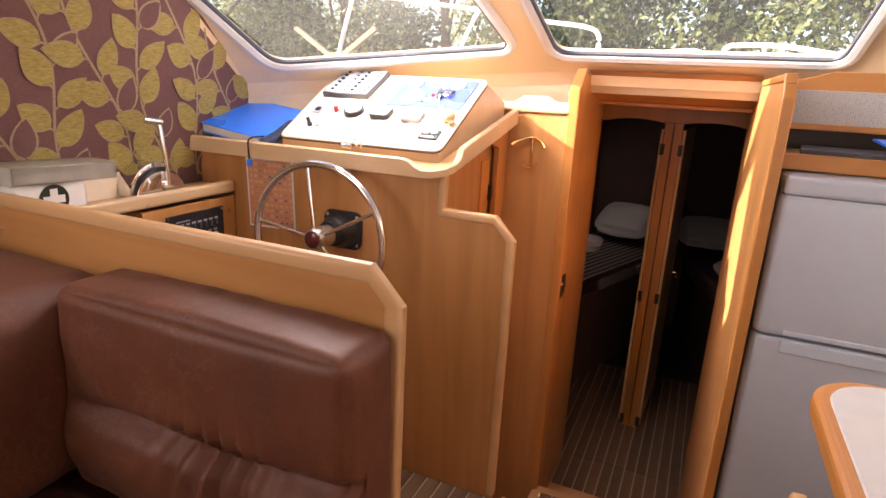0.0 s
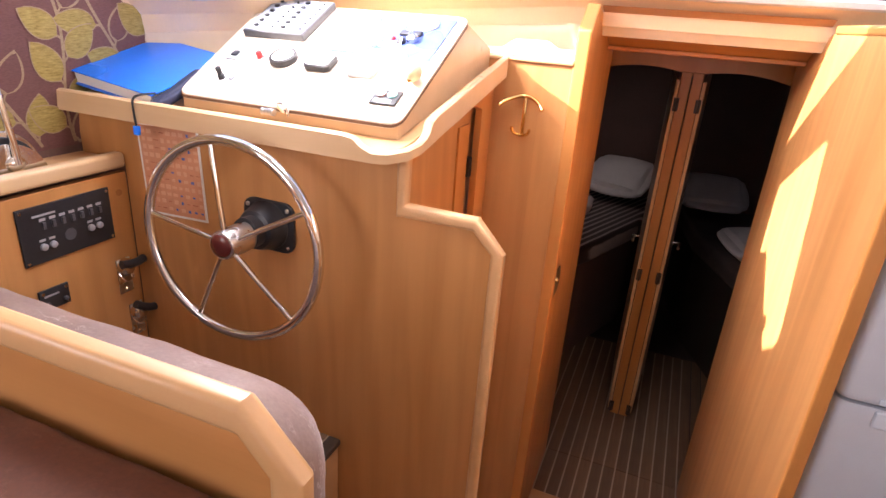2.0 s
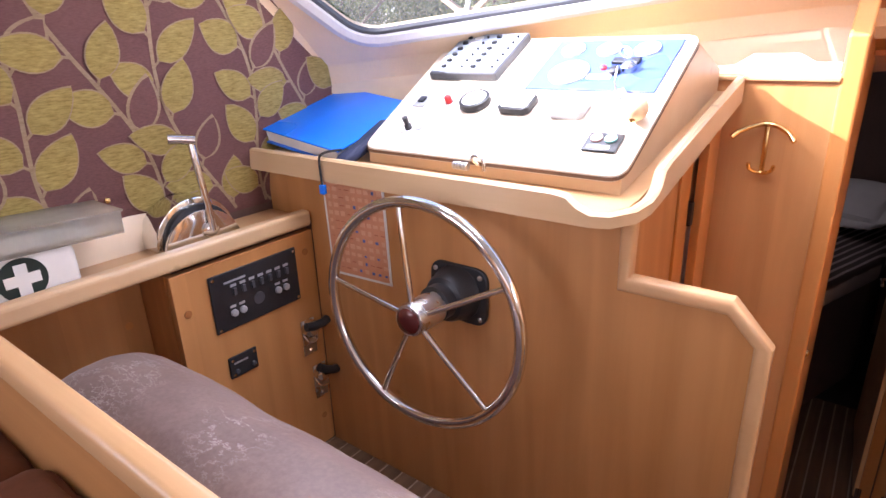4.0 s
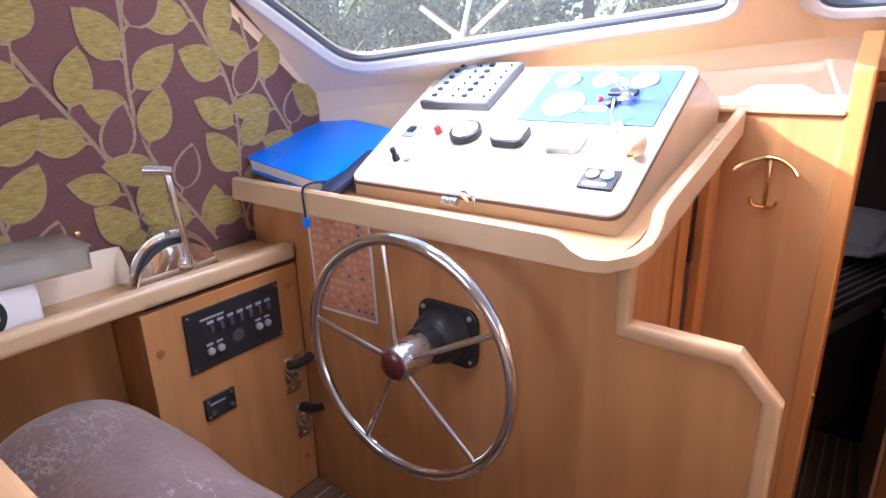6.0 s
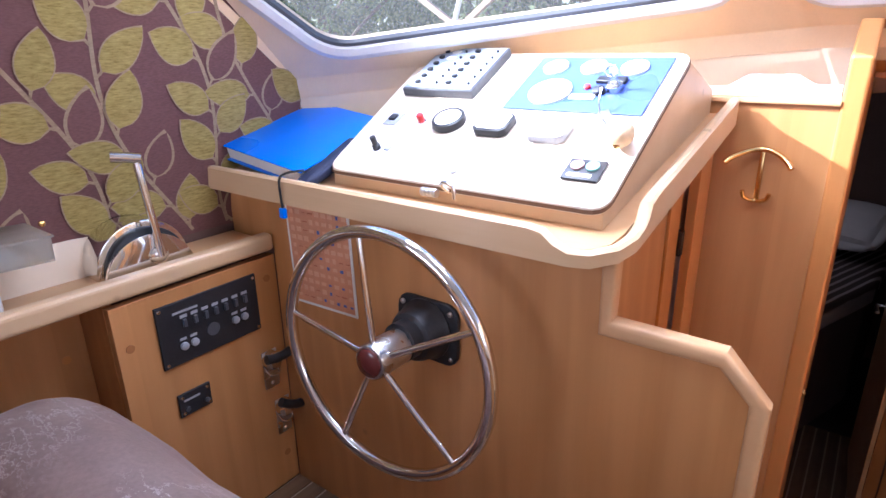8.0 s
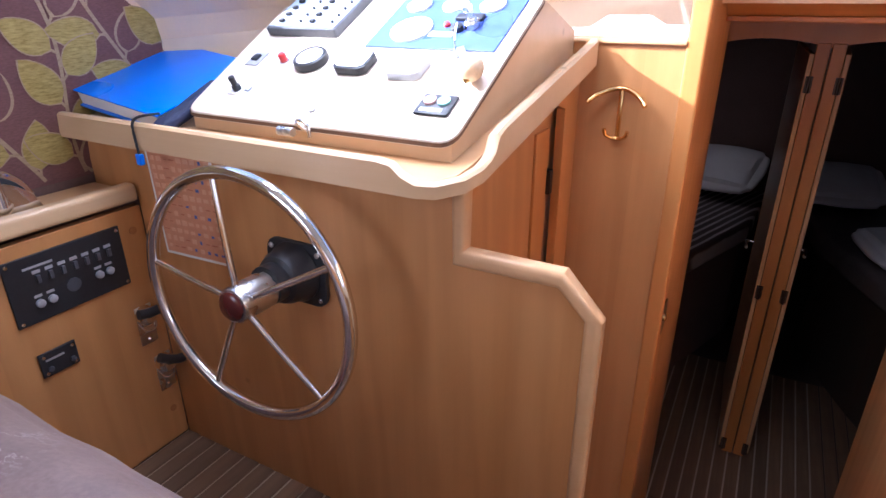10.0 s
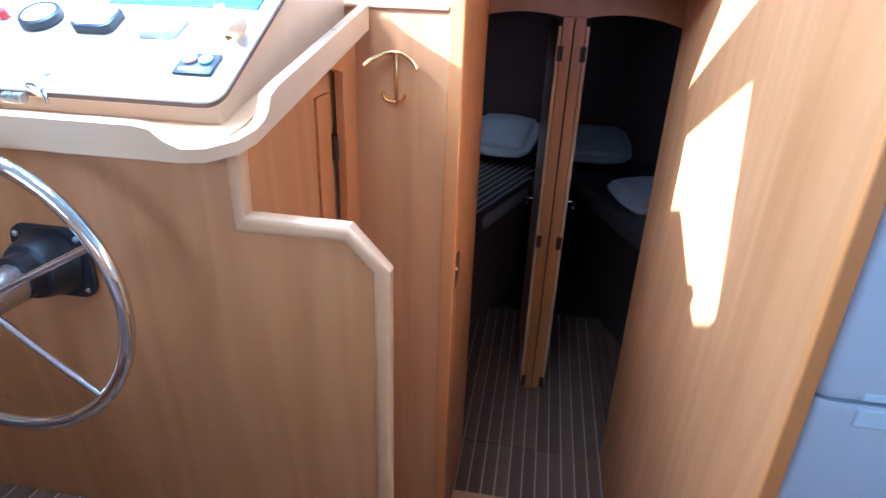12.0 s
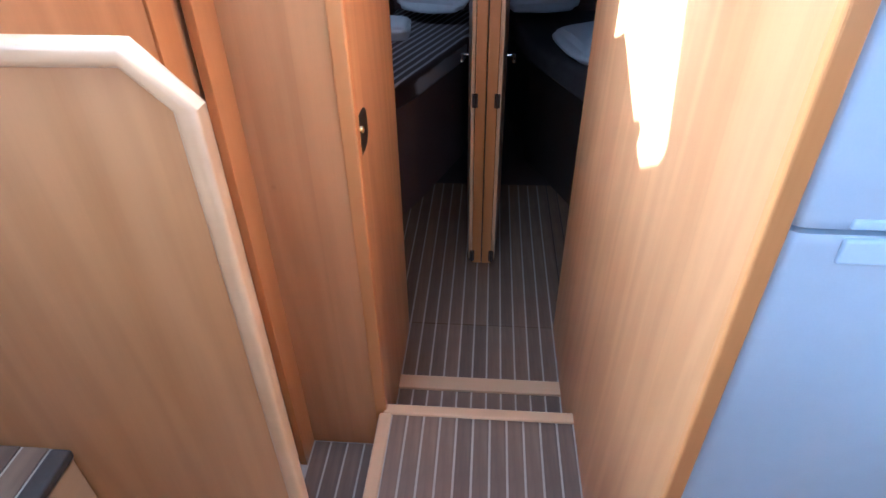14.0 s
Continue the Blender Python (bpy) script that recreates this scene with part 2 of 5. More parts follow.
def glass_material(name, tint=(0.97, 0.99, 0.98), rough=0.0, film=0.0):
    """Clear glass; film: share of a dusty film that scatters light."""
    m, n, l, b = nodes_of(name)
    b.inputs["Base Color"].default_value = (*tint, 1)
    b.inputs["Transmission Weight"].default_value, b.inputs["Roughness"].default_value, b.inputs["IOR"].default_value = 1.0, rough, 1.02
    if film:
        dust, mix = n.new("ShaderNodeBsdfTranslucent"), n.new("ShaderNodeMixShader")
        dust.inputs["Color"].default_value = (0.93, 0.91, 0.84, 1)
        streak = noise_of(n, l, 7, 5, (1, 1, 0.4), 0.6)
        rg = n.new("ShaderNodeMapRange")
        rg.inputs["To Min"].default_value, rg.inputs["To Max"].default_value = film * 0.5, film * 1.5
        l.new(streak, rg.inputs["Value"])
        l.new(rg.outputs[0], mix.inputs[0])
        l.new(b.outputs[0], mix.inputs[1])
        l.new(dust.outputs[0], mix.inputs[2])
        l.new(mix.outputs[0], n["Material Output"].inputs["Surface"])
    return m


glass = glass_material("window_glass", film=0.07)
clear_plastic = glass_material("frosted_clear_plastic", (0.93, 0.94, 0.95), 0.15, 0.34)


# ---- builders ----
def part(name, bm, material, parent=None, label="", smooth=False):
    """Links a bmesh as one mesh object under a thing or a part."""
    me = bpy.data.meshes.new(name)
    bm.normal_update()
    bm.to_mesh(me)
    bm.free()
    me.materials.append(material)
    if smooth:
        for p in me.polygons:
            p.use_smooth = True
        me.set_sharp_from_angle(angle=radians(38))
    ob = new(name, me)
    if parent is not None:
        ob.parent = parent
        ob.matrix_parent_inverse = base_of(parent).inverted()
    if label:
        ob["label"] = label
    return ob


def base_of(ob):
    m = ob.matrix_basis.copy()
    return (base_of(ob.parent) @ ob.matrix_parent_inverse @ m) if ob.parent else m


def thing(name, place, label, category, group="", kind=""):
    ob = new(name)
    ob.empty_display_size = 0.05
    ob.location = place
    return tagged(ob, label, category, group, kind)


def bevel(bm, width, segs=2):
    if width > 0:
        bmesh.ops.bevel(bm, geom=[e for e in bm.edges if e.is_manifold and e.calc_face_angle(0) > 0.5], offset=width, segments=segs, affect="EDGES", profile=0.5, clamp_overlap=True)
    return bm


def box(x0, x1, y0, y1, z0, z1, width=0.003, segs=2, bm=None):
    bm = bm or bmesh.new()
    bmesh.ops.create_cube(bm, size=1, matrix=Matrix.Translation(((x0 + x1) / 2, (y0 + y1) / 2, (z0 + z1) / 2)) @ Matrix.Diagonal((x1 - x0, y1 - y0, z1 - z0, 1)))
    return bevel(bm, width, segs)


def placed(bm, m):
    bmesh.ops.transform(bm, matrix=m, verts=bm.verts)
    return bm


def joined(*bms):
    """One bmesh out of several."""
    out = bmesh.new()
    for b in bms:
        me = bpy.data.meshes.new("tmp")
        b.to_mesh(me)
        b.free()
        out.from_mesh(me)
        bpy.data.meshes.remove(me)
    return out


def prism(outline, axis, a, b, width=0.003, segs=2):
    """A flat outline pushed from a to b along an axis. outline: the two other coordinates, in x, y, z order."""
    def at(p, h):
        return {"x": (h, p[0], p[1]), "y": (p[0], h, p[1]), "z": (p[0], p[1], h)}[axis]
    bm = bmesh.new()
    lo, hi = [bm.verts.new(at(p, a)) for p in outline], [bm.verts.new(at(p, b)) for p in outline]
    bm.faces.new(lo), bm.faces.new(hi[::-1])
    k = len(outline)
    for i in range(k):
        bm.faces.new((lo[i], hi[i], hi[(i + 1) % k], lo[(i + 1) % k]))
    bmesh.ops.recalc_face_normals(bm, faces=bm.faces)
    return bevel(bm, width, segs)


def loft(rings, closed=False, caps=True):
    """Skin over rings of points of equal count."""
    bm = bmesh.new()
    vs = [[bm.verts.new(p) for p in r] for r in rings]
    k, m = len(rings[0]), len(rings)
    for i in range(m if closed else m - 1):
        for j in range(k):
            bm.faces.new((vs[i][j], vs[i][(j + 1) % k], vs[(i + 1) % m][(j + 1) % k], vs[(i + 1) % m][j]))
    if caps and not closed:
        bm.faces.new(vs[0][::-1]), bm.faces.new(vs[-1])
    bmesh.ops.recalc_face_normals(bm, faces=bm.faces)
    return bm


def sweep(path, profile, closed=False, up=(0, 0, 1), caps=True):
    """A profile of (side, up) offsets carried along a path."""
    path = [Vector(p) for p in path]
    k, rings, up = len(path), [], Vector(up)
    for i, p in enumerate(path):
        a, b = (path[i - 1], path[(i + 1) % k]) if closed else (path[max(0, i - 1)], path[min(k - 1, i + 1)])
        d = (b - a).normalized()
        side = d.cross(up)
        side = side.normalized() if side.length > 1e-4 else d.orthogonal().normalized()
        top = side.cross(d).normalized()
        d0, d1 = (p - path[i - 1]), (path[(i + 1) % k] - p)
        stretch = 1.0
        if (closed or 0 < i < k - 1) and d0.length > 1e-6 and d1.length > 1e-6:
            stretch = 1 / max(0.5, math.cos(d0.angle(d1) / 2))
        rings.append([p + side * s * stretch + top * h for s, h in profile])
    return loft(rings, closed, caps)


def circle(r, n=12):
    return [(r * math.cos(2 * math.pi * i / n), r * math.sin(2 * math.pi * i / n)) for i in range(n)]


def rounded_rect(w, h, r, n=4):
    """Outline of a rounded rectangle about 0, 0."""
    pts = []
    for cx, cy, a0 in ((w / 2 - r, h / 2 - r, 0), (-w / 2 + r, h / 2 - r, 90), (-w / 2 + r, -h / 2 + r, 180), (w / 2 - r, -h / 2 + r, 270)):
        for i in range(n + 1):
            a = radians(a0 + 90 * i / n)
            pts.append((cx + r * math.cos(a), cy + r * math.sin(a)))
    return pts


def tube(path, r, n=12, closed=False, up=(0, 0, 1)):
    return sweep(path, circle(r, n), closed, up)


def lathe(profile, m=None, n=24):
    """A body turned round z from (radius, height) points."""
    rings = [[Vector((r * math.cos(2 * math.pi * i / n), r * math.sin(2 * math.pi * i / n), h)) for i in range(n)] for r, h in profile]
    bm = loft(rings)
    return placed(bm, m) if m else bm


def smooth_path(pts, n=6):
    """A rounded line through the points."""
    pts = [Vector(p) for p in pts]
    out = []
    for i in range(len(pts) - 1):
        p0, p1, p2, p3 = pts[max(0, i - 1)], pts[i], pts[i + 1], pts[min(len(pts) - 1, i + 2)]
        for j in range(n):
            t = j / n
            out.append(0.5 * (2 * p1 + (p2 - p0) * t + (2 * p0 - 5 * p1 + 4 * p2 - p3) * t * t + (3 * p1 - p0 - 3 * p2 + p3) * t ** 3))
    return out + [pts[-1]]


def structure(name, bm, mat, label, category, smooth=False):
    return tagged(part(name, bm, mat, None, "", smooth), label, category, "", "structure")


def cushion(x0, x1, y0, y1, z0, z1, r, puff=0.0, cuts=10, wrinkle=0.0, seed=0.0):
    """A padded block with soft edges."""
    bm = bmesh.new()
    bmesh.ops.create_cube(bm, size=1)
    bmesh.ops.subdivide_edges(bm, edges=bm.edges, cuts=cuts, use_grid_fill=True)
    c, h = Vector(((x0 + x1) / 2, (y0 + y1) / 2, (z0 + z1) / 2)), Vector(((x1 - x0) / 2, (y1 - y0) / 2, (z1 - z0) / 2))
    for v in bm.verts:
        u = Vector([2 * a for a in v.co])
        p = Vector([a * b for a, b in zip(u, h)])
        core = Vector([max(-b + r, min(b - r, a)) for a, b in zip(p, h)])
        d = p - core
        if d.length > 1e-6:
            p = core + d.normalized() * r
        for k in range(3):
            o = [1 - u[j] ** 2 for j in range(3) if j != k]
            p[k] += puff * u[k] * max(0, o[0]) ** 0.5 * max(0, o[1]) ** 0.5 * (1 if abs(u[k]) > 0.99 else 0)
        q = c + p
        w = noise.noise(q * 7 + Vector((seed, 0, 0))) * 0.6 + noise.noise(q * 19) * 0.25
        v.co = q + d.normalized() * w * wrinkle if d.length > 1e-6 else q
    bmesh.ops.recalc_face_normals(bm, faces=bm.faces)
    return bm


# ---- large structure ----
def wall_x(z):
    """The side lining leans in as it rises."""
    return LEFT_X + 0.16 * (z - 0.75)


def sloped_wall(outline, thick):
    """The side lining from (y, z) points, thick outwards."""
    bm = bmesh.new()
    a = [bm.verts.new((wall_x(z), y, z)) for y, z in outline]
    b = [bm.verts.new((wall_x(z) - thick, y, z)) for y, z in outline]
    bm.faces.new(a), bm.faces.new(b[::-1])
    k = len(a)
    for i in range(k):
        bm.faces.new((a[i], b[i], b[(i + 1) % k], a[(i + 1) % k]))
    bmesh.ops.recalc_face_normals(bm, faces=bm.faces)
    return bm


def fabric_material():
    m, n, l, b = nodes_of("plum_fabric")
    weave = noise_of(n, l, 420, 2, (1, 0.25, 1))
    cloud = noise_of(n, l, 3, 3)
    c = mixed(n, l, ramp(n, l, weave, [(0.3, (0.130, 0.056, 0.053)), (0.7, (0.205, 0.098, 0.090))]), ramp(n, l, cloud, [(0.3, (0.135, 0.060, 0.056)), (0.7, (0.19, 0.092, 0.085))]), 0.4)
    l.new(c, b.inputs["Base Color"])
    b.inputs["Roughness"].default_value = 0.9
    bump(n, l, b, weave, 0.3, 0.001)
    return m


plum = fabric_material()
SIDE = [(-3.6, 0.69), (0.43, 0.69), (0.43, 0.99), (0.24, 1.085), (-0.10, 1.315), (-0.40, 1.53), (-0.66, 1.60), (-0.95, 1.74), (-3.6, 1.74)]
fabric_wall = structure("wall_left", sloped_wall(SIDE, 0.03), plum, "plum fabric side lining with olive leaf print", "wall")
structure("wall_left_lower", box(LEFT_X - 0.05, LEFT_X - 0.012, -3.6, 2.4, -1.0, 0.69, 0), brown_shade_lining, "lower hull side behind the furniture", "wall")
structure("wall_right", box(RIGHT_X, RIGHT_X + 0.04, -3.6, 0.9, -1.0, 1.74, 0), cream_vinyl, "cream lined side of the saloon", "wall")
structure("wall_aft", box(-1.7, 1.8, -3.66, -3.6, -1.0, 1.74, 0), veneer, "wooden bulkhead at the after end of the saloon", "wall")

# windscreen: planes of the panes
P0 = Vector((-1.41, 0.235, 1.11))
N_LEFT = Vector((0.8, 0.45, 0.1)).cross(Vector((-0.09, -0.35, 0.24))).normalized()
if N_LEFT.z < 0:
    N_LEFT = -N_LEFT
RAKE = 1.55                      # how far the middle pane leans aft for each metre up
N_MID = Vector((0, 1, RAKE)).normalized()
C_MID = Vector((0, 0.785, 1.215))


def onto(p, c, n):
    """Along y onto a plane."""
    p = Vector(p)
    p.y -= (p - c).dot(n) / n.y
    return p


def mirror(p):
    return Vector((2 * MID - p[0], p[1], p[2]))


def seam(z):
    """Where the left and the middle plane meet at a height."""
    y = C_MID.y - RAKE * (z - C_MID.z)
    x = P0.x - (N_LEFT.y * (y - P0.y) + N_LEFT.z * (z - P0.z)) / N_LEFT.x
    return Vector((x, y, z))


B1, T1 = seam(1.155), seam(1.755)
B0, T0 = onto((-1.60, 0, 1.04), P0, N_LEFT), onto((-1.78, 0, 1.755), P0, N_LEFT)


structure("ceiling", prism([(-1.62, -3.66), (1.74, -3.66), (mirror(T0).x, T0.y + 0.04), (mirror(T1).x, T1.y + 0.04), (T1.x, T1.y + 0.04), (T0.x, T0.y + 0.04)], "z", 1.74, 1.78, 0), ceiling_mat, "white vinyl saloon ceiling", "ceiling")


def rounded_loop(c, r, n=6):
    """Rounded outline through four corners in space."""
    out = []
    for i in range(4):
        p, a, b = c[i], (c[i - 1] - c[i]).normalized(), (c[(i + 1) % 4] - c[i]).normalized()
        s, e = p + a * r, p + b * r
        for j in range(n + 1):
            t = j / n
            out.append(s * (1 - t) ** 2 + p * 2 * t * (1 - t) + e * t * t)
    return out


def pane(number, corners, outer, normal, r):
    """One windscreen pane: lining round it, its frame, seal and glass."""
    loop = rounded_loop(corners, r)
    k = len(loop)
    each = k // 4
    far = []
    for i in range(4):
        for j in range(each):
            a = outer[i]
            h = each // 2
            far.append(a.lerp(outer[i - 1], 0.25 * (h - j) / h) if j < h else a.lerp(outer[(i + 1) % 4], 0.25 * (j - h) / h))
    bm = bmesh.new()
    a, b = [bm.verts.new(p) for p in loop], [bm.verts.new(p) for p in far]
    c = [bm.verts.new(p + normal * 0.035) for p in loop]
    for i in range(k):
        j = (i + 1) % k
        bm.faces.new((a[i], a[j], b[j], b[i]))
        bm.faces.new((a[i], c[i], c[j], a[j]))
    bmesh.ops.recalc_face_normals(bm, faces=bm.faces)
    structure("windscreen_lining", bm, cream_vinyl, "cream vinyl lining round the windscreen pane", "lining", True)
    win = thing("window_%d" % number, sum(loop, Vector()) / k, "raked windscreen pane in a rounded grey aluminium frame", "window", "", "structure")
    inner = -normal
    prof = [(-0.005, -0.004), (0.024, -0.004), (0.034, 0.004), (0.031, 0.014), (0.014, 0.019), (-0.002, 0.012)]
    centre = sum(loop, Vector()) / k

    def band(points, offs):
        rings = []
        for i, p in enumerate(points):
            d = (points[(i + 1) % k] - points[i - 1]).normalized()
            side = d.cross(normal).normalized()
            if side.dot(p - centre) < 0:
                side = -side
            rings.append([p + side * s + inner * h for s, h in offs])
        return loft(rings, closed=True)
    part("window_frame", band(loop, prof), aluminium, win, "grey aluminium frame", True)
    part("window_seal", band(loop, [(-0.011, -0.012), (-0.004, -0.012), (-0.004, 0.005), (-0.011, 0.001)]), dark_grey, win, "black rubber seal", True)
    gm = bmesh.new()
    gm.faces.new([gm.verts.new(p + normal * 0.012) for p in loop])
    g = part("pane", gm, glass, win, "clear glass")
    g.visible_shadow = False


left_c = [onto(p, P0, N_LEFT) for p in ((-1.418, 0, 1.118), (-0.597, 0, 1.226), (-0.835, 0, 1.690), (-1.610, 0, 1.672))]
pane(1, left_c, [B0, B1, T1, T0], N_LEFT, 0.07)
mid_c = [onto(p, C_MID, N_MID) for p in ((-0.447, 0, 1.217), (0.547, 0, 1.217), (0.64, 0, 1.720), (-0.60, 0, 1.720))]
pane(2, mid_c, [B1, mirror(B1), mirror(T1), T1], N_MID, 0.06)
N_RIGHT = Vector((-N_LEFT.x, N_LEFT.y, N_LEFT.z))
pane(3, [mirror(left_c[i]) for i in (1, 0, 3, 2)], [mirror(B1), mirror(B0), mirror(T0), mirror(T1)], N_RIGHT, 0.07)

# fascia under the windscreen, down to the dash
def strip(top, low, mat, name, label):
    bm = bmesh.new()
    a, b = [bm.verts.new(p) for p in top], [bm.verts.new(p) for p in low]
    for i in range(len(a) - 1):
        bm.faces.new((a[i], b[i], b[i + 1], a[i + 1]))
    bmesh.ops.recalc_face_normals(bm, faces=bm.faces)
    return structure(name, bm, mat, label, "fascia", True)


LINE = [B0, B0.lerp(B1, 0.5), B1, Vector((MID, B1.y, B1.z)), mirror(B1), mirror(B0)]
step_line = [p + Vector((0, 0.02, -0.05)) for p in LINE]
strip(LINE, step_line, cream_vinyl, "windscreen_fascia", "cream vinyl band under the windscreen")


def under(p, z):
    return Vector((p.x, p.y + 0.035, z))


UP = [p + Vector((0, 0.006, 0)) for p in step_line]
gate = [Vector((x, UP[2].y, UP[2].z)) for x in (-0.345, 0.345)]
strip(UP[:3] + gate[:1], [under(p, 0.80) for p in UP[:3] + gate[:1]], cream, "dash_back", "cream moulded back of the dash")
strip(gate[1:] + UP[4:], [under(p, 0.80) for p in gate[1:] + UP[4:]], cream, "dash_back_right", "cream moulded back of the galley shelf")
strip(gate, [p + Vector((0, 0.01, 0.09 - 0.09)) + Vector((0, 0.02, -0.03)) for p in gate], cream, "fascia_passage", "cream band over the passage")
structure("windscreen_pillar", tube([(-1.60, 0.26, 1.02), (-1.56, -0.06, 1.27), (-1.548, -0.36, 1.478), (-1.610, -0.66, 1.550), (-1.600, -0.95, 1.78)], 0.045, 12), cream_vinyl, "cream padded windscreen pillar", "pillar", True)
# moulded side of the dash in the corner under the pillar
structure("pillar_foot", tube(smooth_path([(-1.545, 0.30, 1.05), (-1.50, 0.36, 0.98), (-1.43, 0.40, 0.90)]), 0.022, 10), cream_vinyl, "cream padded foot of the windscreen pillar", "trim", True)

# floors: an under-floor each, planks on top
def underfloor(name, x0, x1, y0, y1, z, label, depth=0.03):
    return structure(name, box(x0, x1, y0, y1, z - depth, z - 0.004, 0), caulk, label, "floor")


floor_saloon = underfloor("floor_saloon", -1.6, 1.7, -3.6, 0.08, SALOON_Z, "striped teak saloon floor with pale joints")
floor_saloon.data.materials[0] = plank_mat
floor_landing = underfloor("floor_landing", -0.322, 0.325, 0.06, 0.70, LANDING_Z, "striped teak step below the saloon", 0.19)
floor_cabin = underfloor("floor_cabin", -0.62, 0.34, 0.03, 2.6, CABIN_Z, "striped teak floor of the cabin passage")
floor_helm_step = underfloor("floor_helm_step", -0.80, -0.292, -0.80, 0.0, STEP_Z, "striped teak step beside the helm", 0.215)
floor_helm = underfloor("floor_helm", -1.44, -0.745, -0.80, 0.0, HELM_Z, "striped teak helm platform")
structure("riser_saloon", box(-0.60, 0.33, 0.055, 0.075, -0.95, SALOON_Z - 0.004, 0.001), trim_x, "wooden riser under the saloon floor", "riser")
structure("trim_landing_front", box(-0.322, 0.325, 0.665, 0.708, LANDING_Z - 0.06, LANDING_Z + 0.004, 0.008, 3), pale_x, "pale wooden nosing of the step", "trim")
structure("trim_landing_side", box(-0.336, -0.292, 0.06, 0.668, LANDING_Z - 0.18, LANDING_Z + 0.004, 0.008, 3), pale_y, "pale wooden edge of the step", "trim")
structure("trim_passage", box(-0.318, 0.325, 0.945, 1.012, CABIN_Z - 0.01, CABIN_Z + 0.008, 0.004), pale_x, "pale wooden strip across the passage floor", "trim")
structure("riser_helm", box(-0.765, -0.745, -0.80, -0.002, STEP_Z, HELM_Z - 0.012, 0.002), pale_y, "pale wooden riser of the helm platform", "riser")
structure("trim_helm", box(-0.775, -0.735, -0.80, -0.002, HELM_Z - 0.018, HELM_Z + 0.003, 0.006, 3), dark_edge_shade, "dark edge of the helm platform", "trim")
structure("trim_helm_step", box(-0.300, -0.268, -0.80, 0.020, STEP_Z - 0.05, STEP_Z + 0.012, 0.010, 3), pale_y, "pale rounded edge of the helm step", "trim")
structure("riser_helm_step", box(-0.292, -0.275, -0.80, 0.0, SALOON_Z, STEP_Z - 0.05, 0.002), veneer_y, "wooden riser of the helm step", "riser")

# hook wall and passage walls
structure("wall_hook", prism([(-0.60, CABIN_Z), (-0.352, CABIN_Z), (-0.352, 1.003), (-0.66, 1.003), (-0.66, 0.94), (-0.60, 0.90)], "y", 0.682, 0.712, 0.0015), veneer, "wooden bulkhead with a brass hook", "wall")
structure("wall_passage_left", prism([(0.70, CABIN_Z), (1.30, CABIN_Z), (1.30, 1.07), (1.15, 1.07), (0.84, 1.155), (0.70, 1.10)], "x", -0.345, -0.318, 0.002), veneer, "wooden wall along the passage", "wall")
structure("trim_passage_left", prism([(0.676, CABIN_Z), (0.716, CABIN_Z), (0.716, 1.08), (0.80, 1.148), (0.775, 1.168), (0.676, 1.09)], "x", -0.354, -0.312, 0.006, 3), trim_z, "solid wooden edge of the passage wall", "trim")
structure("wall_passage_right", prism([(0.0, -0.74), (0.70, CABIN_Z), (1.32, CABIN_Z), (1.32, 1.07), (1.15, 1.07), (0.84, 1.13), (0.0, 1.13)], "x", 0.318, 0.340, 0.002), veneer, "wooden partition beside the fridge, sun patch on it", "wall")
structure("trim_partition", prism([(-0.022, SALOON_Z), (-0.001, SALOON_Z), (-0.001, 1.06), (0.030, 1.12), (0.015, 1.148), (-0.022, 1.09)], "x", 0.313, 0.343, 0.005, 3), trim_z, "solid wooden edge of the partition", "trim")
structure("trim_partition_top", box(0.313, 0.343, 0.02, 0.80, 1.128, 1.150, 0.006, 3), trim_y, "solid wooden top of the partition", "trim")
structure("header", prism([(1.14, 1.040), (1.165, 1.040), (0.865, 1.165), (0.835, 1.165)], "x", -0.318, 0.318, 0.002), veneer_x, "wooden header over the cabin passage", "wall")
structure("trim_header", box(-0.318, 0.318, 1.128, 1.168, 1.026, 1.041, 0.003), trim_x, "thin wooden strip under the header", "trim")
structure("ceiling_passage", box(-0.70, 0.82, 1.169, 1.79, 1.07, 1.09, 0), trim_x, "low ceiling of the cabin passage", "ceiling")

# end of the passage: two arched doorways with a post between them
def end_wall():
    """Bulkhead with two shallow-arched doorways and a split post between them."""
    y0, y1 = 1.79, 1.82
    bms = [box(-0.68, -0.46, y0, y1, CABIN_Z, 0.90, 0), box(0.45, 0.80, y0, y1, CABIN_Z, 0.90, 0)]
    for a, b, c in ((-0.68, -0.01, -0.21), (-0.01, 0.80, 0.185)):
        arc = [(x, 0.947 - 0.75 * min(0.25, abs(x - c)) ** 2) for x in [a + (b - a) * k / 24 for k in range(25)]]
        bms.append(prism([(a, 1.07)] + arc + [(b, 1.07)], "y", y0, y1, 0.0))
    return joined(*bms)


for x0, x1 in ((-0.057, -0.0125), (-0.0075, 0.037)):
    structure("post", box(x0, x1, 1.786, 1.82, CABIN_Z, 0.935, 0.003), trim_z, "wooden half post between the cabin doorways", "post")
# A dark strip stands in for the shade inside the slit.
structure("post_slit_shade", box(-0.0125, -0.0075, 1.802, 1.82, CABIN_Z, 0.915, 0), dark_edge_shade, "near-black strip for the shade in the slit between the two half posts", "post")
structure("wall_cabins", end_wall(), trim_z, "wooden bulkhead with two arched cabin doorways", "wall")

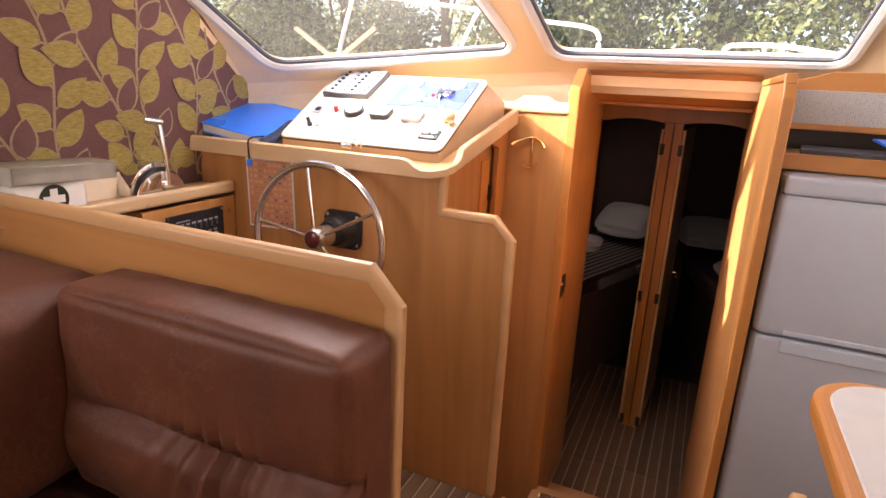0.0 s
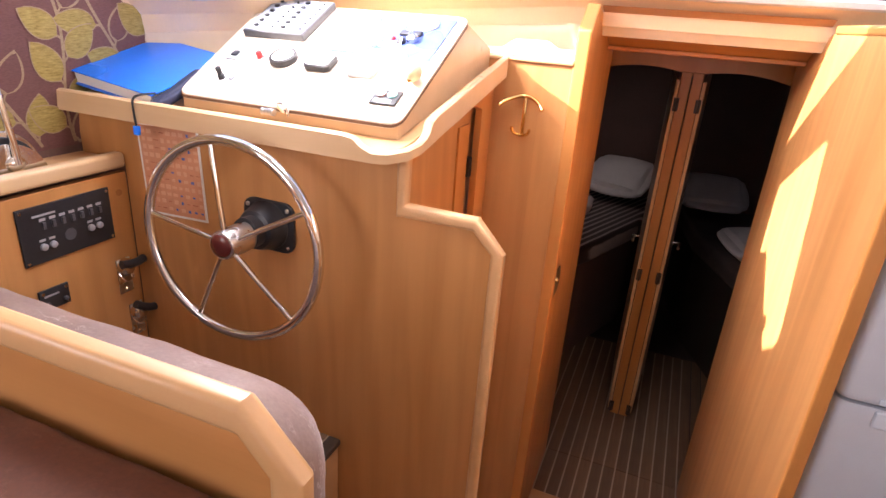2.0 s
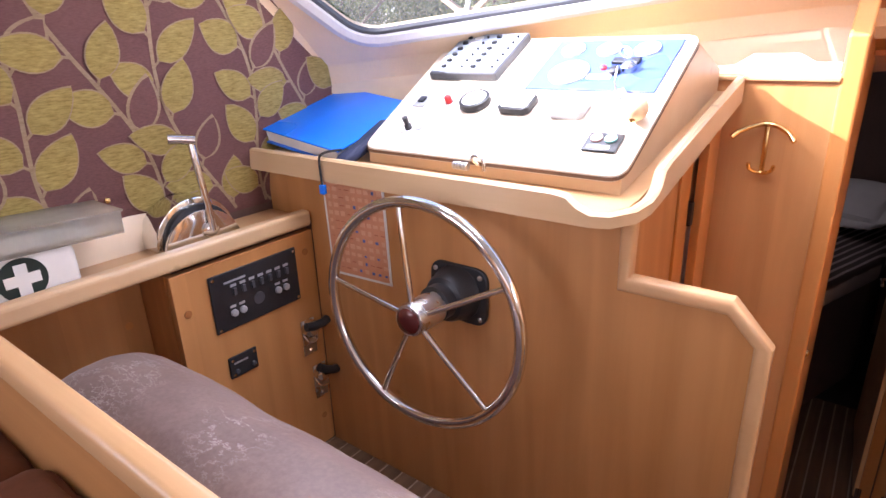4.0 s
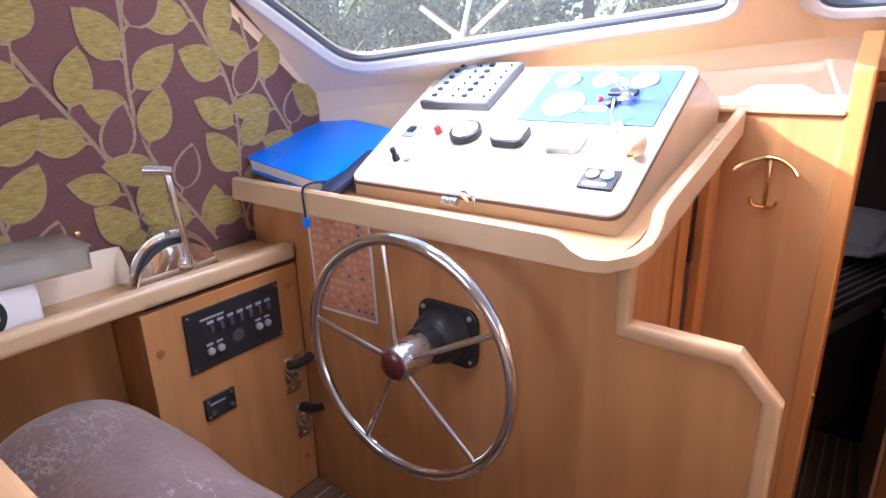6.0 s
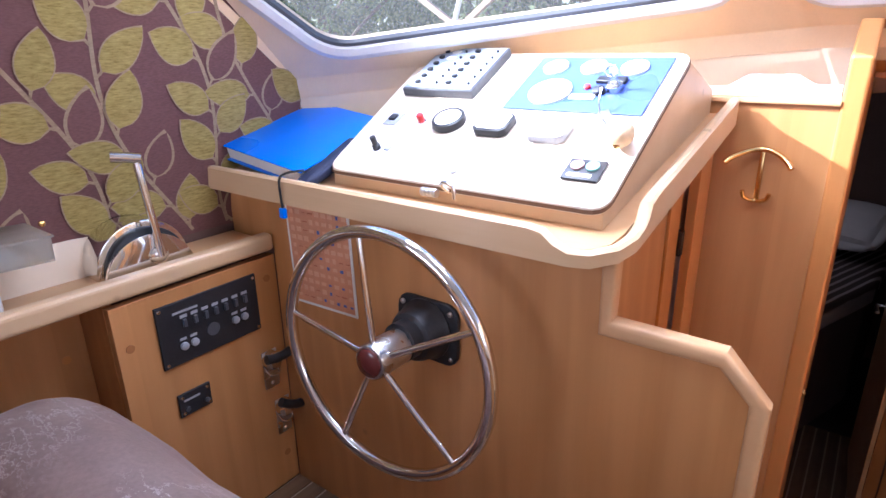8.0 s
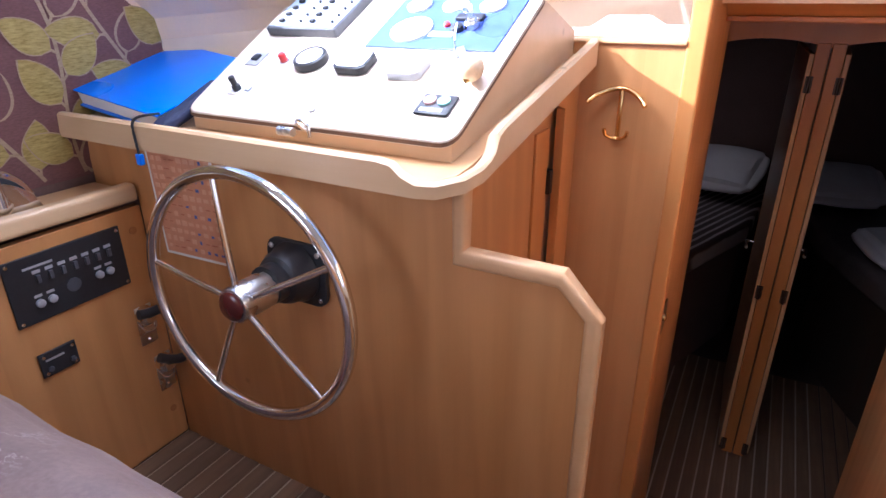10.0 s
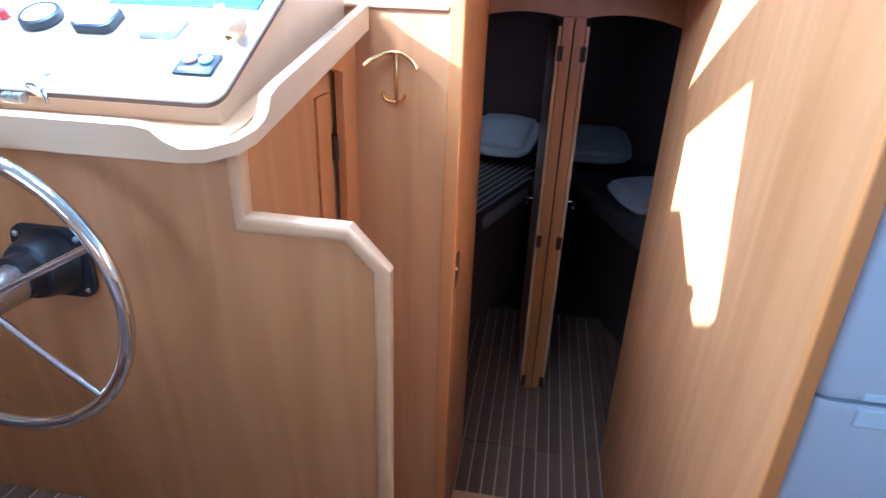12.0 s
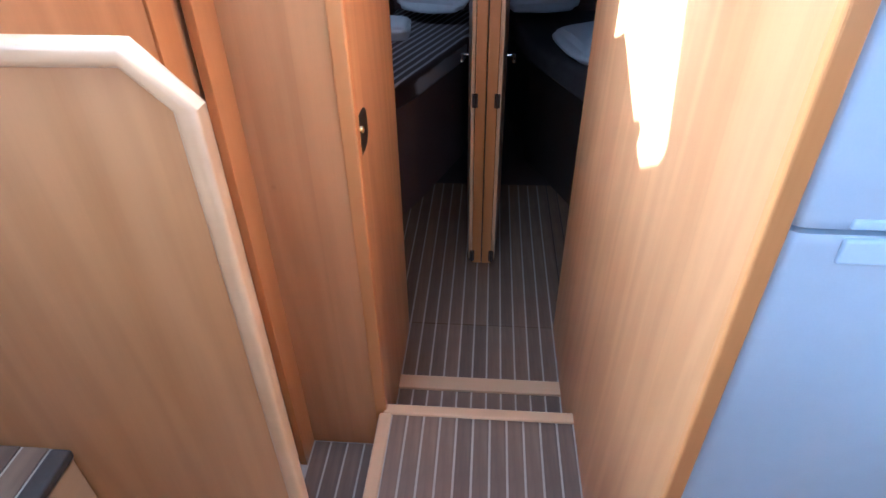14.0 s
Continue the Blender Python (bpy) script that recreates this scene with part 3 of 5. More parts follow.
# cabins beyond: brown lining, with their deep shade put into the dark colours
structure("wall_cabin_far", box(-0.9, 1.1, 3.70, 3.74, -1.0, 1.12, 0), brown_shade_lining, "lined end of the cabins, coloured dark for shade", "wall")
structure("wall_cabin_middle", box(-0.020, 0.000, 2.46, 3.70, -1.0, 1.08, 0), brown_shade_lining, "partition between the cabins, coloured dark for shade", "wall")
structure("wall_cabin_right", box(0.80, 0.84, 0.72, 3.70, -1.0, 1.08, 0), brown_shade_lining, "side of the cabin, coloured dark for shade", "wall")
structure("wall_cabin_left", box(-0.72, -0.68, 1.33, 3.70, -1.0, 1.08, 0), brown_shade_lining, "brown lined side of the cabin", "wall")
structure("ceiling_cabins", box(-0.72, 0.84, 1.822, 3.74, 1.06, 1.1, 0), brown_shade_lining, "cabin ceiling, coloured dark for shade", "ceiling")
structure("wall_cabin_return", box(0.346, 0.80, 1.29, 1.32, -1.0, 1.07, 0), brown_shade_lining, "return wall beside the passage, coloured dark for shade", "wall")
# The near-black floor colour holds the cabins' shade.
floor_cabins = structure("floor_cabins", box(-0.72, 0.84, 1.33, 3.74, CABIN_Z - 0.05, CABIN_Z - 0.008, 0), dark_edge_shade, "cabin floor, coloured near black for shade", "floor")

# Washroom shell added to stop daylight leaking in; its dark colours hold shade.
structure("floor_washroom", box(-1.62, -0.625, 0.03, 1.80, CABIN_Z - 0.03, CABIN_Z, 0), dark_edge_shade, "added washroom floor, coloured near black for shade", "floor")
structure("wall_washroom_far", box(-1.62, -0.36, 1.30, 1.33, -1.0, 1.08, 0), brown_shade_lining, "added far wall of the washroom, keeps stray daylight out", "wall")
structure("wall_washroom_side", box(-0.352, -0.346, 0.72, 1.32, -1.0, 1.05, 0), brown_shade_lining, "added lining behind the passage wall, keeps stray daylight out", "wall")
structure("ceiling_washroom", box(-1.62, -0.346, 0.93, 1.33, 0.98, 1.00, 0), brown_shade_lining, "added ceiling over the washroom, keeps stray daylight out", "ceiling")

# ---- helm bulkhead with its notch ----
PANEL = [(-1.44, -0.55), (-0.335, -0.55), (-0.335, 0.625), (-0.395, 0.69), (-0.588, 0.69), (-0.588, 0.815), (-1.60, 0.815), (-1.60, 0.66), (-1.44, 0.66)]
structure("wall_helm", prism(PANEL, "y", 0.002, 0.028, 0.0015), veneer, "wooden helm bulkhead with a stepped outline", "wall")
EDGE = [(-0.341, STEP_Z + 0.012), (-0.341, 0.621), (-0.398, 0.682), (-0.580, 0.682), (-0.580, 0.810)]


def edge_profile(w, h):
    return [(p[0], p[1]) for p in rounded_rect(w, h, 0.009, 3)]


structure("trim_helm_edge", sweep([(x, 0.014, z) for x, z in EDGE], edge_profile(0.027, 0.036), up=(0, 1, 0)), pale_x, "pale rounded moulding along the helm bulkhead", "trim", True)

# side of the dash with the arched doorway to the washroom
def dash_z(y):
    return 0.825 + 0.20 * (y + 0.04)


arc = [(y, 0.70 + 0.13 * math.sin(math.pi * min(1, (y - 0.03) / 0.66)) ** 0.6 + 0.10 * y) for y in [0.03 + 0.055 * i for i in range(11)]]
structure("wall_washroom", prism([(0.03, dash_z(0.03) - 0.03)] + arc + [(0.580, CABIN_Z), (0.682, CABIN_Z), (0.682, dash_z(0.682) - 0.03)], "x", -0.615, -0.592, 0.002), trim_z, "wooden side with an arched doorway", "wall")
# ---- dash ----
def dash_board():
    bm = bmesh.new()
    pts = [(-1.60, -0.045), (-0.632, -0.045), (-0.602, -0.038), (-0.578, -0.010), (-0.572, 0.03), (-0.575, 0.66), (-1.60, 0.50)]
    a = [bm.verts.new((x, y, dash_z(y))) for x, y in pts]
    b = [bm.verts.new((x, y, dash_z(y) - 0.025)) for x, y in pts]
    bm.faces.new(a), bm.faces.new(b[::-1])
    k = len(pts)
    for i in range(k):
        bm.faces.new((a[i], b[i], b[(i + 1) % k], a[(i + 1) % k]))
    bmesh.ops.recalc_face_normals(bm, faces=bm.faces)
    return bm


dash = thing("dash_shelf", (-1.1, 0.0, 0.8), "sloping wooden dash shelf with a raised lip", "shelf")
part("board", dash_board(), pale_x, dash)
LIP = [(-1.60, -0.046, 0.030), (-1.2, -0.046, 0.030), (-0.70, -0.046, 0.030), (-0.675, -0.046, 0.026), (-0.655, -0.046, 0.010), (-0.63, -0.046, 0.0), (-0.600, -0.040, 0.0), (-0.570, -0.010, 0.0),
       (-0.560, 0.03, 0.0), (-0.560, 0.06, 0.002), (-0.560, 0.078, 0.010), (-0.560, 0.09, 0.030), (-0.560, 0.12, 0.035), (-0.560, 0.66, 0.035)]


def lip():
    rings = []
    for i, (x, y, h) in enumerate(LIP):
        a, b = LIP[max(0, i - 1)], LIP[min(len(LIP) - 1, i + 1)]
        d = Vector((b[0] - a[0], b[1] - a[1], 0)).normalized()
        s = Vector((d.y, -d.x, 0)) * 0.011
        z = dash_z(y)
        c = Vector((x, y, 0))
        top, low = z + h, z - 0.026
        rings.append([c + s + Vector((0, 0, low)), c + s + Vector((0, 0, top - 0.005)), c + s * 0.5 + Vector((0, 0, top)), c - s * 0.5 + Vector((0, 0, top)), c - s + Vector((0, 0, top - 0.005)), c - s + Vector((0, 0, low))])
    return loft(rings)


part("lip", lip(), bleached_x, dash, "pale rounded wooden lip", True)

# console box
TOP_A, TOP_S = 0.868, 0.53
C_F, C_B, C_L0, C_L1, C_R = 0.022, 0.442, -1.236, -1.272, -0.600


def top_z(y, h=0.0):
    return TOP_A + TOP_S * y + h * 1.118


LEAN = math.atan(TOP_S)


def on_top(x, y, h=0.0):
    """A pose on the console's sloping top: its own x across, y up the slope, z out of it."""
    n = Vector((0, -math.sin(LEAN), math.cos(LEAN)))
    p = Vector((x, y, TOP_A + TOP_S * y)) + n * h
    return Matrix.Translation(p) @ Matrix.Rotation(LEAN, 4, "X")


console = thing("helm_console", (-0.9, 0.2, 0.87), "sloping pale laminate instrument console on the dash", "console")


def console_body():
    bm = bmesh.new()
    side = [(C_F + 0.006, dash_z(C_F) - 0.002), (C_F + 0.006, top_z(C_F + 0.006) - 0.014), (C_B - 0.004, top_z(C_B) - 0.016), (0.655, 1.018), (0.655, dash_z(0.64) - 0.002)]
    a, b = [bm.verts.new((C_R - 0.008, y, z)) for y, z in side], [bm.verts.new((C_L0 + 0.008 - 0.05 * (y - C_F), min(y, 0.56), z)) for y, z in side]
    bm.faces.new(a), bm.faces.new(b[::-1])
    for i in range(5):
        bm.faces.new((a[i], b[i], b[(i + 1) % 5], a[(i + 1) % 5]))
    bmesh.ops.recalc_face_normals(bm, faces=bm.faces)
    return bevel(bm, 0.002)


part("body", console_body(), bleached_x, console)


def console_lid():
    c = [Vector((C_L0, C_F - 0.006, 0)), Vector((C_R, C_F - 0.006, 0)), Vector((C_R - 0.004, C_B, 0)), Vector((C_L1, C_B, 0))]
    loop = rounded_loop(c, 0.035, 5)
    rings = [[Vector((p.x, p.y, top_z(p.y) - h)) + (Vector((0, 0, 0))) for p in loop] for h in (0.013, 0.002)]
    inner = [Vector((p.x + (-0.9 - p.x) * 0.004, p.y + (0.2 - p.y) * 0.006, top_z(p.y))) for p in loop]
    return loft(rings + [inner])


part("lid", console_lid(), laminate, console, "pale worn laminate lid")


def lid_edge():
    """Dark cut edge of the lid's board."""
    c = [Vector((C_L0, C_F - 0.006, 0)), Vector((C_R, C_F - 0.006, 0)), Vector((C_R - 0.004, C_B, 0)), Vector((C_L1, C_B, 0))]
    loop = rounded_loop(c, 0.035, 5)
    mid = sum(loop, Vector()) / len(loop)
    rings = [[Vector((p.x + (0.0015 if p.x > mid.x else -0.0015), p.y + (0.0015 if p.y > mid.y else -0.0015), top_z(p.y) - h)) for p in loop] for h in (0.0115, 0.0045)]
    return loft(rings, caps=False)


part("lid_edge", lid_edge(), plain("dark_board_edge", (0.13, 0.065, 0.03), 0.6, grain=120, vary=0.25), console, "dark cut board edge")

# ---- side shelf and helm cabinet ----
side_shelf = thing("side_shelf", (-1.5, -0.4, 0.65), "wooden side shelf under the fabric lining, with a thick front edge", "shelf")
part("board", box(-1.602, -1.452, -0.815, -0.002, 0.655, 0.672, 0.001), pale_y, side_shelf)
part("front_edge", box(-1.466, -1.430, -0.785, -0.002, 0.651, 0.694, 0.010, 3), bleached_y, side_shelf, "pale rounded front edge")
structure("side_moulding", sweep(smooth_path([(-1.602, -0.82, 0.67), (-1.600, -0.45, 0.70), (-1.597, -0.32, 0.695), (-1.603, -0.22, 0.685)]), [(-0.006, -0.06), (0.006, -0.06), (0.028, -0.05), (0.018, 0.02), (0.0, 0.05), (-0.006, 0.05)]), cream, "cream moulded edge under the fabric lining", "trim", True)
plug_wood = plain("darker_wood_plug", (0.34, 0.135, 0.04), 0.4, grain=90, vary=0.15)
cab = thing("helm_cabinet", (-1.5, -0.2, HELM_Z), "wooden cabinet under the side shelf carrying the switch panels", "cabinet")
part("front_panel", box(-1.462, -1.440, -0.405, 0.0, HELM_Z, 0.638, 0.0015), veneer, cab)
part("side_panel", box(-1.600, -1.463, -0.405, -0.385, HELM_Z, 0.638, 0.0015), veneer, cab, "wooden end panel in shade")
recess = thing("recess_panel", (-1.58, -0.6, HELM_Z), "wooden back panel of the open recess under the shelf", "panel")
part("back_panel", box(-1.600, -1.585, -0.815, -0.406, HELM_Z, 0.654, 0.001), veneer, recess)
part("wood_plug", lathe([(0.0095, -0.002), (0.0095, 0.001), (0.0005, 0.0012)], Matrix.Translation((-1.585, -0.45, 0.50)) @ Matrix.Rotation(radians(90), 4, "Y"), 14), trim_z, recess, "wooden screw plug")

# ---- settee partition and cushions ----
settee = thing("settee", (-1.0, -1.1, SALOON_Z), "brown hide settee with padded back cushions along a wooden partition", "settee")
structure("wall_settee", prism([(-1.60, SALOON_Z), (-0.317, SALOON_Z), (-0.317, 0.686), (-0.366, 0.738), (-1.60, 0.738)], "y", -0.805, -0.781, 0.001), veneer_x, "low wooden partition between settee and helm seat", "wall")
structure("trim_settee", sweep([(-1.60, -0.793, 0.742), (-0.360, -0.793, 0.742), (-0.309, -0.793, 0.688), (-0.309, -0.793, SALOON_Z)], edge_profile(0.036, 0.030), up=(0, 1, 0)), pale_x, "rounded wooden moulding on the low partition", "trim", True)


def back_cushion(x0, x1, seed):
    """Back cushion with a fold across and gathers over it."""
    bm = cushion(x0, x1, -0.980, -0.809, 0.185, 0.650, 0.028, 0.016, 70, 0.008, seed)
    for v in bm.verts:
        if v.co.y < -0.925:
            s = (v.co.z - 0.40)
            v.co.y += 0.038 * math.exp(-(s / 0.022) ** 2) * min(1, (v.co.x - x0) / 0.15)
            v.co.y -= 0.022 * math.exp(-((v.co.z - 0.30) / 0.075) ** 2)
            u = v.co.x - (x1 - 0.27)
            v.co.y += 0.013 * math.sin((u * (1 + 2.2 * (v.co.z - 0.40))) * 130) * math.exp(-(u / 0.13) ** 2) * math.exp(-((v.co.z - 0.37) / 0.09) ** 2)
    return bm


part("back_cushion", back_cushion(-1.005, -0.300, 1.0), hide, settee, "gathered brown back cushion", True)
part("corner_cushion", cushion(-1.585, -1.012, -1.60, -0.811, 0.19, 0.635, 0.06, 0.02, 14, 0.010, 5.0), hide, settee, "plain brown corner cushion", True)
part("seat_cushion", cushion(-1.10, -0.315, -1.62, -0.98, 0.02, 0.18, 0.05, 0.02, 12, 0.006, 9.0), hide, settee, "brown seat cushion", True)
part("base", box(-1.585, -0.33, -1.58, -0.809, SALOON_Z, 0.03, 0.004), veneer_x, settee)

helm_bench = thing("helm_bench", (-0.8, -0.7, HELM_Z), "brown scuffed hide helm bench with a rounded back cushion", "bench")


def helm_back():
    bm = cushion(-1.42, -0.422, -0.776, -0.470, 0.05, 0.582, 0.14, 0.006, 28, 0.008, 3.0)
    return bm


part("back_cushion", helm_back(), scuffed_skylit_hide, helm_bench, "rounded scuffed back cushion", True)
part("seat_cushion", cushion(-1.12, -0.80, -0.60, -0.44, 0.20, 0.30, 0.04, 0.012, 10, 0.004, 7.0), hide, helm_bench, "brown seat cushion", True)
part("pedestal", box(-1.10, -0.82, -0.775, -0.46, HELM_Z, 0.21, 0.004), veneer_x, helm_bench)

# ---- fridge ----
fridge = thing("fridge", (0.63, 0.3, SALOON_Z), "tall pale grey two-door fridge freezer beside the wooden partition", "fridge")
part("body", box(0.362, 0.915, 0.075, 0.56, SALOON_Z, 0.895, 0.004), fridge_mat, fridge)


def fridge_door(z0, z1):
    loop = [(p[0] + 0.632, p[1] + 0.045) for p in rounded_rect(0.556, 0.075, 0.022, 5)]
    rings = []
    for z, k in ((z0, 0.012), (z0 + 0.008, 0.003), (z0 + 0.016, 0), (z1 - 0.016, 0), (z1 - 0.008, 0.003), (z1, 0.012)):
        rings.append([Vector((x + (0.64 - x) * k * 2, y + (0.045 - y) * k * 8, z)) for x, y in loop])
    return loft(rings)


grip_mat = plain("pale_blue_grip", (0.62, 0.72, 0.84), 0.35, grain=200, vary=0.03)
upper = part("upper_door", fridge_door(0.483, 0.855), fridge_mat, fridge, "pale grey freezer door", True)
lower = part("lower_door", fridge_door(SALOON_Z + 0.06, 0.475), fridge_mat, fridge, "pale grey fridge door", True)
part("top_cap", box(0.360, 0.918, 0.006, 0.56, 0.856, 0.905, 0.012, 3), fridge_mat, fridge, "pale top cap")
part("handle", box(0.425, 0.84, 0.003, 0.03, 0.436, 0.472, 0.004, 3), grip_mat, lower, "recessed pale grip")
part("handle", box(0.425, 0.84, 0.004, 0.03, 0.486, 0.500, 0.003, 3), grip_mat, upper, "recessed pale grip")

# ---- steering wheel ----
HUB = Vector((-0.9536, -0.145, 0.574))
wheel = thing("steering_wheel", (-0.955, 0.0, 0.572), "polished steel five-spoke steering wheel with a dark red boss", "steering wheel")
AX = Matrix.Rotation(radians(90 - 2), 4, "X") @ Matrix.Identity(4)   # local z points aft
WM = Matrix.Translation(HUB) @ Matrix.Rotation(radians(1.7), 4, "Z") @ AX
R_RIM = 0.242
part("rim", placed(tube([(R_RIM * math.cos(2 * math.pi * i / 64), R_RIM * math.sin(2 * math.pi * i / 64), 0) for i in range(64)], 0.0125, 14, True), WM), chrome, wheel, "polished steel rim", True)
for k in range(5):
    a = radians(100 + 72 * k)
    c, s = math.cos(a), math.sin(a)
    part("spoke", placed(tube([(0.020 * c, 0.020 * s, 0.012), (0.10 * c, 0.10 * s, 0.009), (R_RIM * c, R_RIM * s, 0)], 0.0065, 10), WM), chrome, wheel, "", True)
hub = part("hub", lathe([(0.028, -0.07), (0.036, -0.068), (0.036, 0.024), (0.033, 0.030), (0.029, 0.031)], WM), steel, wheel, "steel hub", True)
part("boss", lathe([(0.0285, 0.024), (0.0285, 0.034), (0.024, 0.038), (0.010, 0.040), (0.001, 0.040)], WM), red_wood, hub, "dark red boss", True)
col = part("column_boot", lathe([(0.066, 0), (0.066, 0.012), (0.058, 0.022), (0.056, 0.045), (0.050, 0.058), (0.040, 0.062), (0.040, 0.09)], Matrix.Translation((-0.953, 0.0, 0.575)) @ AX), black_plastic, wheel, "black column boot", True)
part("flange", placed(prism([(p[0], p[1]) for p in rounded_rect(0.155, 0.135, 0.03, 4)], "z", 0, 0.010, 0.003), Matrix.Translation((-0.948, 0.001, 0.575)) @ AX), black_plastic, wheel, "black mounting flange")
for sx, sz in ((-1, -1), (-1, 1), (1, -1), (1, 1)):
    part("screw", lathe([(0.006, 0), (0.006, 0.003), (0.003, 0.005), (0.0005, 0.005)], Matrix.Translation((-0.948 + sx * 0.060, -0.009, 0.575 + sz * 0.050)) @ AX, 10), steel, wheel)

# ---- notice sheet behind the wheel ----
PM = Matrix.Translation((-1.265, 0.0, 0.662)) @ Matrix.Rotation(radians(-2), 4, "Y")
notice = thing("notice_sheet", (-1.262, 0.0, 0.56), "orange laminated notice sheet of small signs on the helm bulkhead", "notice")
part("sheet", placed(box(-0.106, 0.106, -0.0012, 0.0008, -0.128, 0.128, 0), PM), paper, notice, "clear laminated margin")
part("print", placed(box(-0.099, 0.099, -0.0018, -0.0012, -0.121, 0.121, 0), PM), orange_paper, notice, "orange printed area")
rng = random.Random(4)


def sheet_marks(cells, w, h, jitter):
    bms = []
    for i, j in cells:
        x, z = -0.085 + 0.022 * i, 0.105 - 0.021 * j
        ww, hh = w * rng.uniform(1 - jitter, 1), h * rng.uniform(1 - jitter, 1)
        bms.append(box(x - ww / 2, x + ww / 2, -0.0024, -0.0018, z - hh / 2, z + hh / 2, 0))
    return placed(joined(*bms), PM)


cells = [(i, j) for i in range(9) for j in range(11)]
pale_cells = [c for c in cells if rng.random() < 0.55]
blue_cells = [c for c in cells if c not in pale_cells and c[0] > 3 and rng.random() < 0.55]
ink_cells = [c for c in cells if c not in pale_cells and c not in blue_cells]
pale_ink = plain("pale_ink", (0.66, 0.36, 0.22), 0.5, vary=0.05)
blue_ink = plain("blue_ink", (0.07, 0.12, 0.38), 0.5, vary=0.1)
red_ink = plain("red_brown_ink", (0.42, 0.13, 0.06), 0.5, vary=0.1)
tagged(part("pale_print", sheet_marks(pale_cells, 0.016, 0.013, 0.4), pale_ink, notice, "pale sign squares"), kind="stuff")
tagged(part("blue_print", sheet_marks(blue_cells, 0.011, 0.009, 0.5), blue_ink, notice, "blue sign squares"), kind="stuff")
tagged(part("small_print", sheet_marks(ink_cells, 0.018, 0.003, 0.5), red_ink, notice, "lines of small print"), kind="stuff")

# ---- blue binder ----
FM = Matrix.Translation((-1.440, 0.142, 0.906)) @ Matrix.Rotation(radians(15.5), 4, "X") @ Matrix.Rotation(radians(7), 4, "Y") @ Matrix.Rotation(radians(-2), 4, "Z")
binder = thing("ring_binder", (-1.445, 0.0, 0.87), "bright blue plastic ring binder lying on the dash", "binder")
part("cover", placed(box(-0.150, 0.150, -0.155, 0.155, 0.014, 0.0175, 0.001), FM), blue_plastic, binder, "blue top cover")
part("cover", placed(box(-0.150, 0.150, -0.155, 0.155, -0.0235, -0.020, 0.001), FM), blue_plastic, binder, "blue bottom cover")
part("spine", placed(box(-0.1535, -0.1500, -0.155, 0.155, -0.0235, 0.0175, 0.001), FM), blue_plastic, binder, "blue spine")
part("paper_block", placed(box(-0.143, 0.138, -0.147, 0.147, -0.0195, 0.010, 0.001), FM), paper, binder, "sheaf of pages")
part("spine_hole", placed(lathe([(0.008, 0), (0.008, 0.002), (0.005, 0.002), (0.005, 0.0)], Matrix.Translation((-0.1535, -0.10, -0.003)) @ Matrix.Rotation(radians(-90), 4, "Y"), 14), FM), rubber, binder, "dark finger hole")
navy_cloth = plain("navy_cloth", (0.012, 0.018, 0.05), 0.7, grain=200, vary=0.3, relief=0.3)
pouch = thing("fabric_pouch", (-1.25, 0.06, 0.88), "dark navy fabric pouch with a cord hanging over the lip", "pouch")
part("bag", placed(cushion(-0.020, 0.020, -0.10, 0.09, -0.014, 0.012, 0.010, 0.004, 12, 0.016, 2.0), Matrix.Translation((-1.262, 0.06, 0.880)) @ Matrix.Rotation(radians(20), 4, "X")), navy_cloth, pouch, "creased dark bag", True)
part("cord", tube(smooth_path([(-1.27, -0.02, 0.872), (-1.295, -0.050, 0.868), (-1.305, -0.062, 0.855), (-1.305, -0.063, 0.82), (-1.302, -0.063, 0.790)]), 0.0028, 8), rubber, pouch, "thin black cord", True)
part("toggle", box(-1.310, -1.294, -0.069, -0.057, 0.768, 0.792, 0.003), blue_plastic, pouch, "blue cord end")

# ---- things on the console ----
switch_grey = plain("blue_grey_plastic", (0.28, 0.32, 0.39), 0.4, grain=80, vary=0.05)
switch_block = thing("switch_block", (-1.13, 0.36, 1.06), "grey-blue switch block with two rows of small toggles on the console", "switch panel")
SM = on_top(-1.118, 0.350)
part("case", placed(box(-0.100, 0.100, -0.095, 0.095, 0.0, 0.022, 0.004), SM), dark_grey, switch_block)
part("face", placed(box(-0.094, 0.094, -0.089, 0.089, 0.0222, 0.0232, 0), SM), switch_grey, switch_block, "grey face plate")
for cx in (-0.060, 0.030):
    for j in range(6):
        y = -0.07 + 0.028 * j
        tg = part("toggle", placed(box(cx - 0.012, cx + 0.001, y - 0.005, y + 0.005, 0.0232, 0.030, 0.002), SM), black_plastic, switch_block)
        part("label_strip", placed(prism([(p[0] + cx + 0.022, p[1] + y) for p in rounded_rect(0.026, 0.016, 0.007, 3)], "z", 0.0232, 0.0242, 0), SM), white_plastic, switch_block)
        part("fuse_cap", placed(lathe([(0.0032, 0.0232), (0.0032, 0.028), (0.0005, 0.029)], Matrix.Translation((cx + 0.050, y, 0)), 10), SM), black_plastic, switch_block)

panel = thing("instrument_panel", (-0.80, 0.33, 1.04), "blue engine instrument panel with white dials, ignition and keys", "instrument panel")
IM = on_top(-0.780, 0.332)
part("plate", placed(box(-0.148, 0.148, -0.103, 0.103, 0.0, 0.004, 0.001), IM), blue_panel, panel)


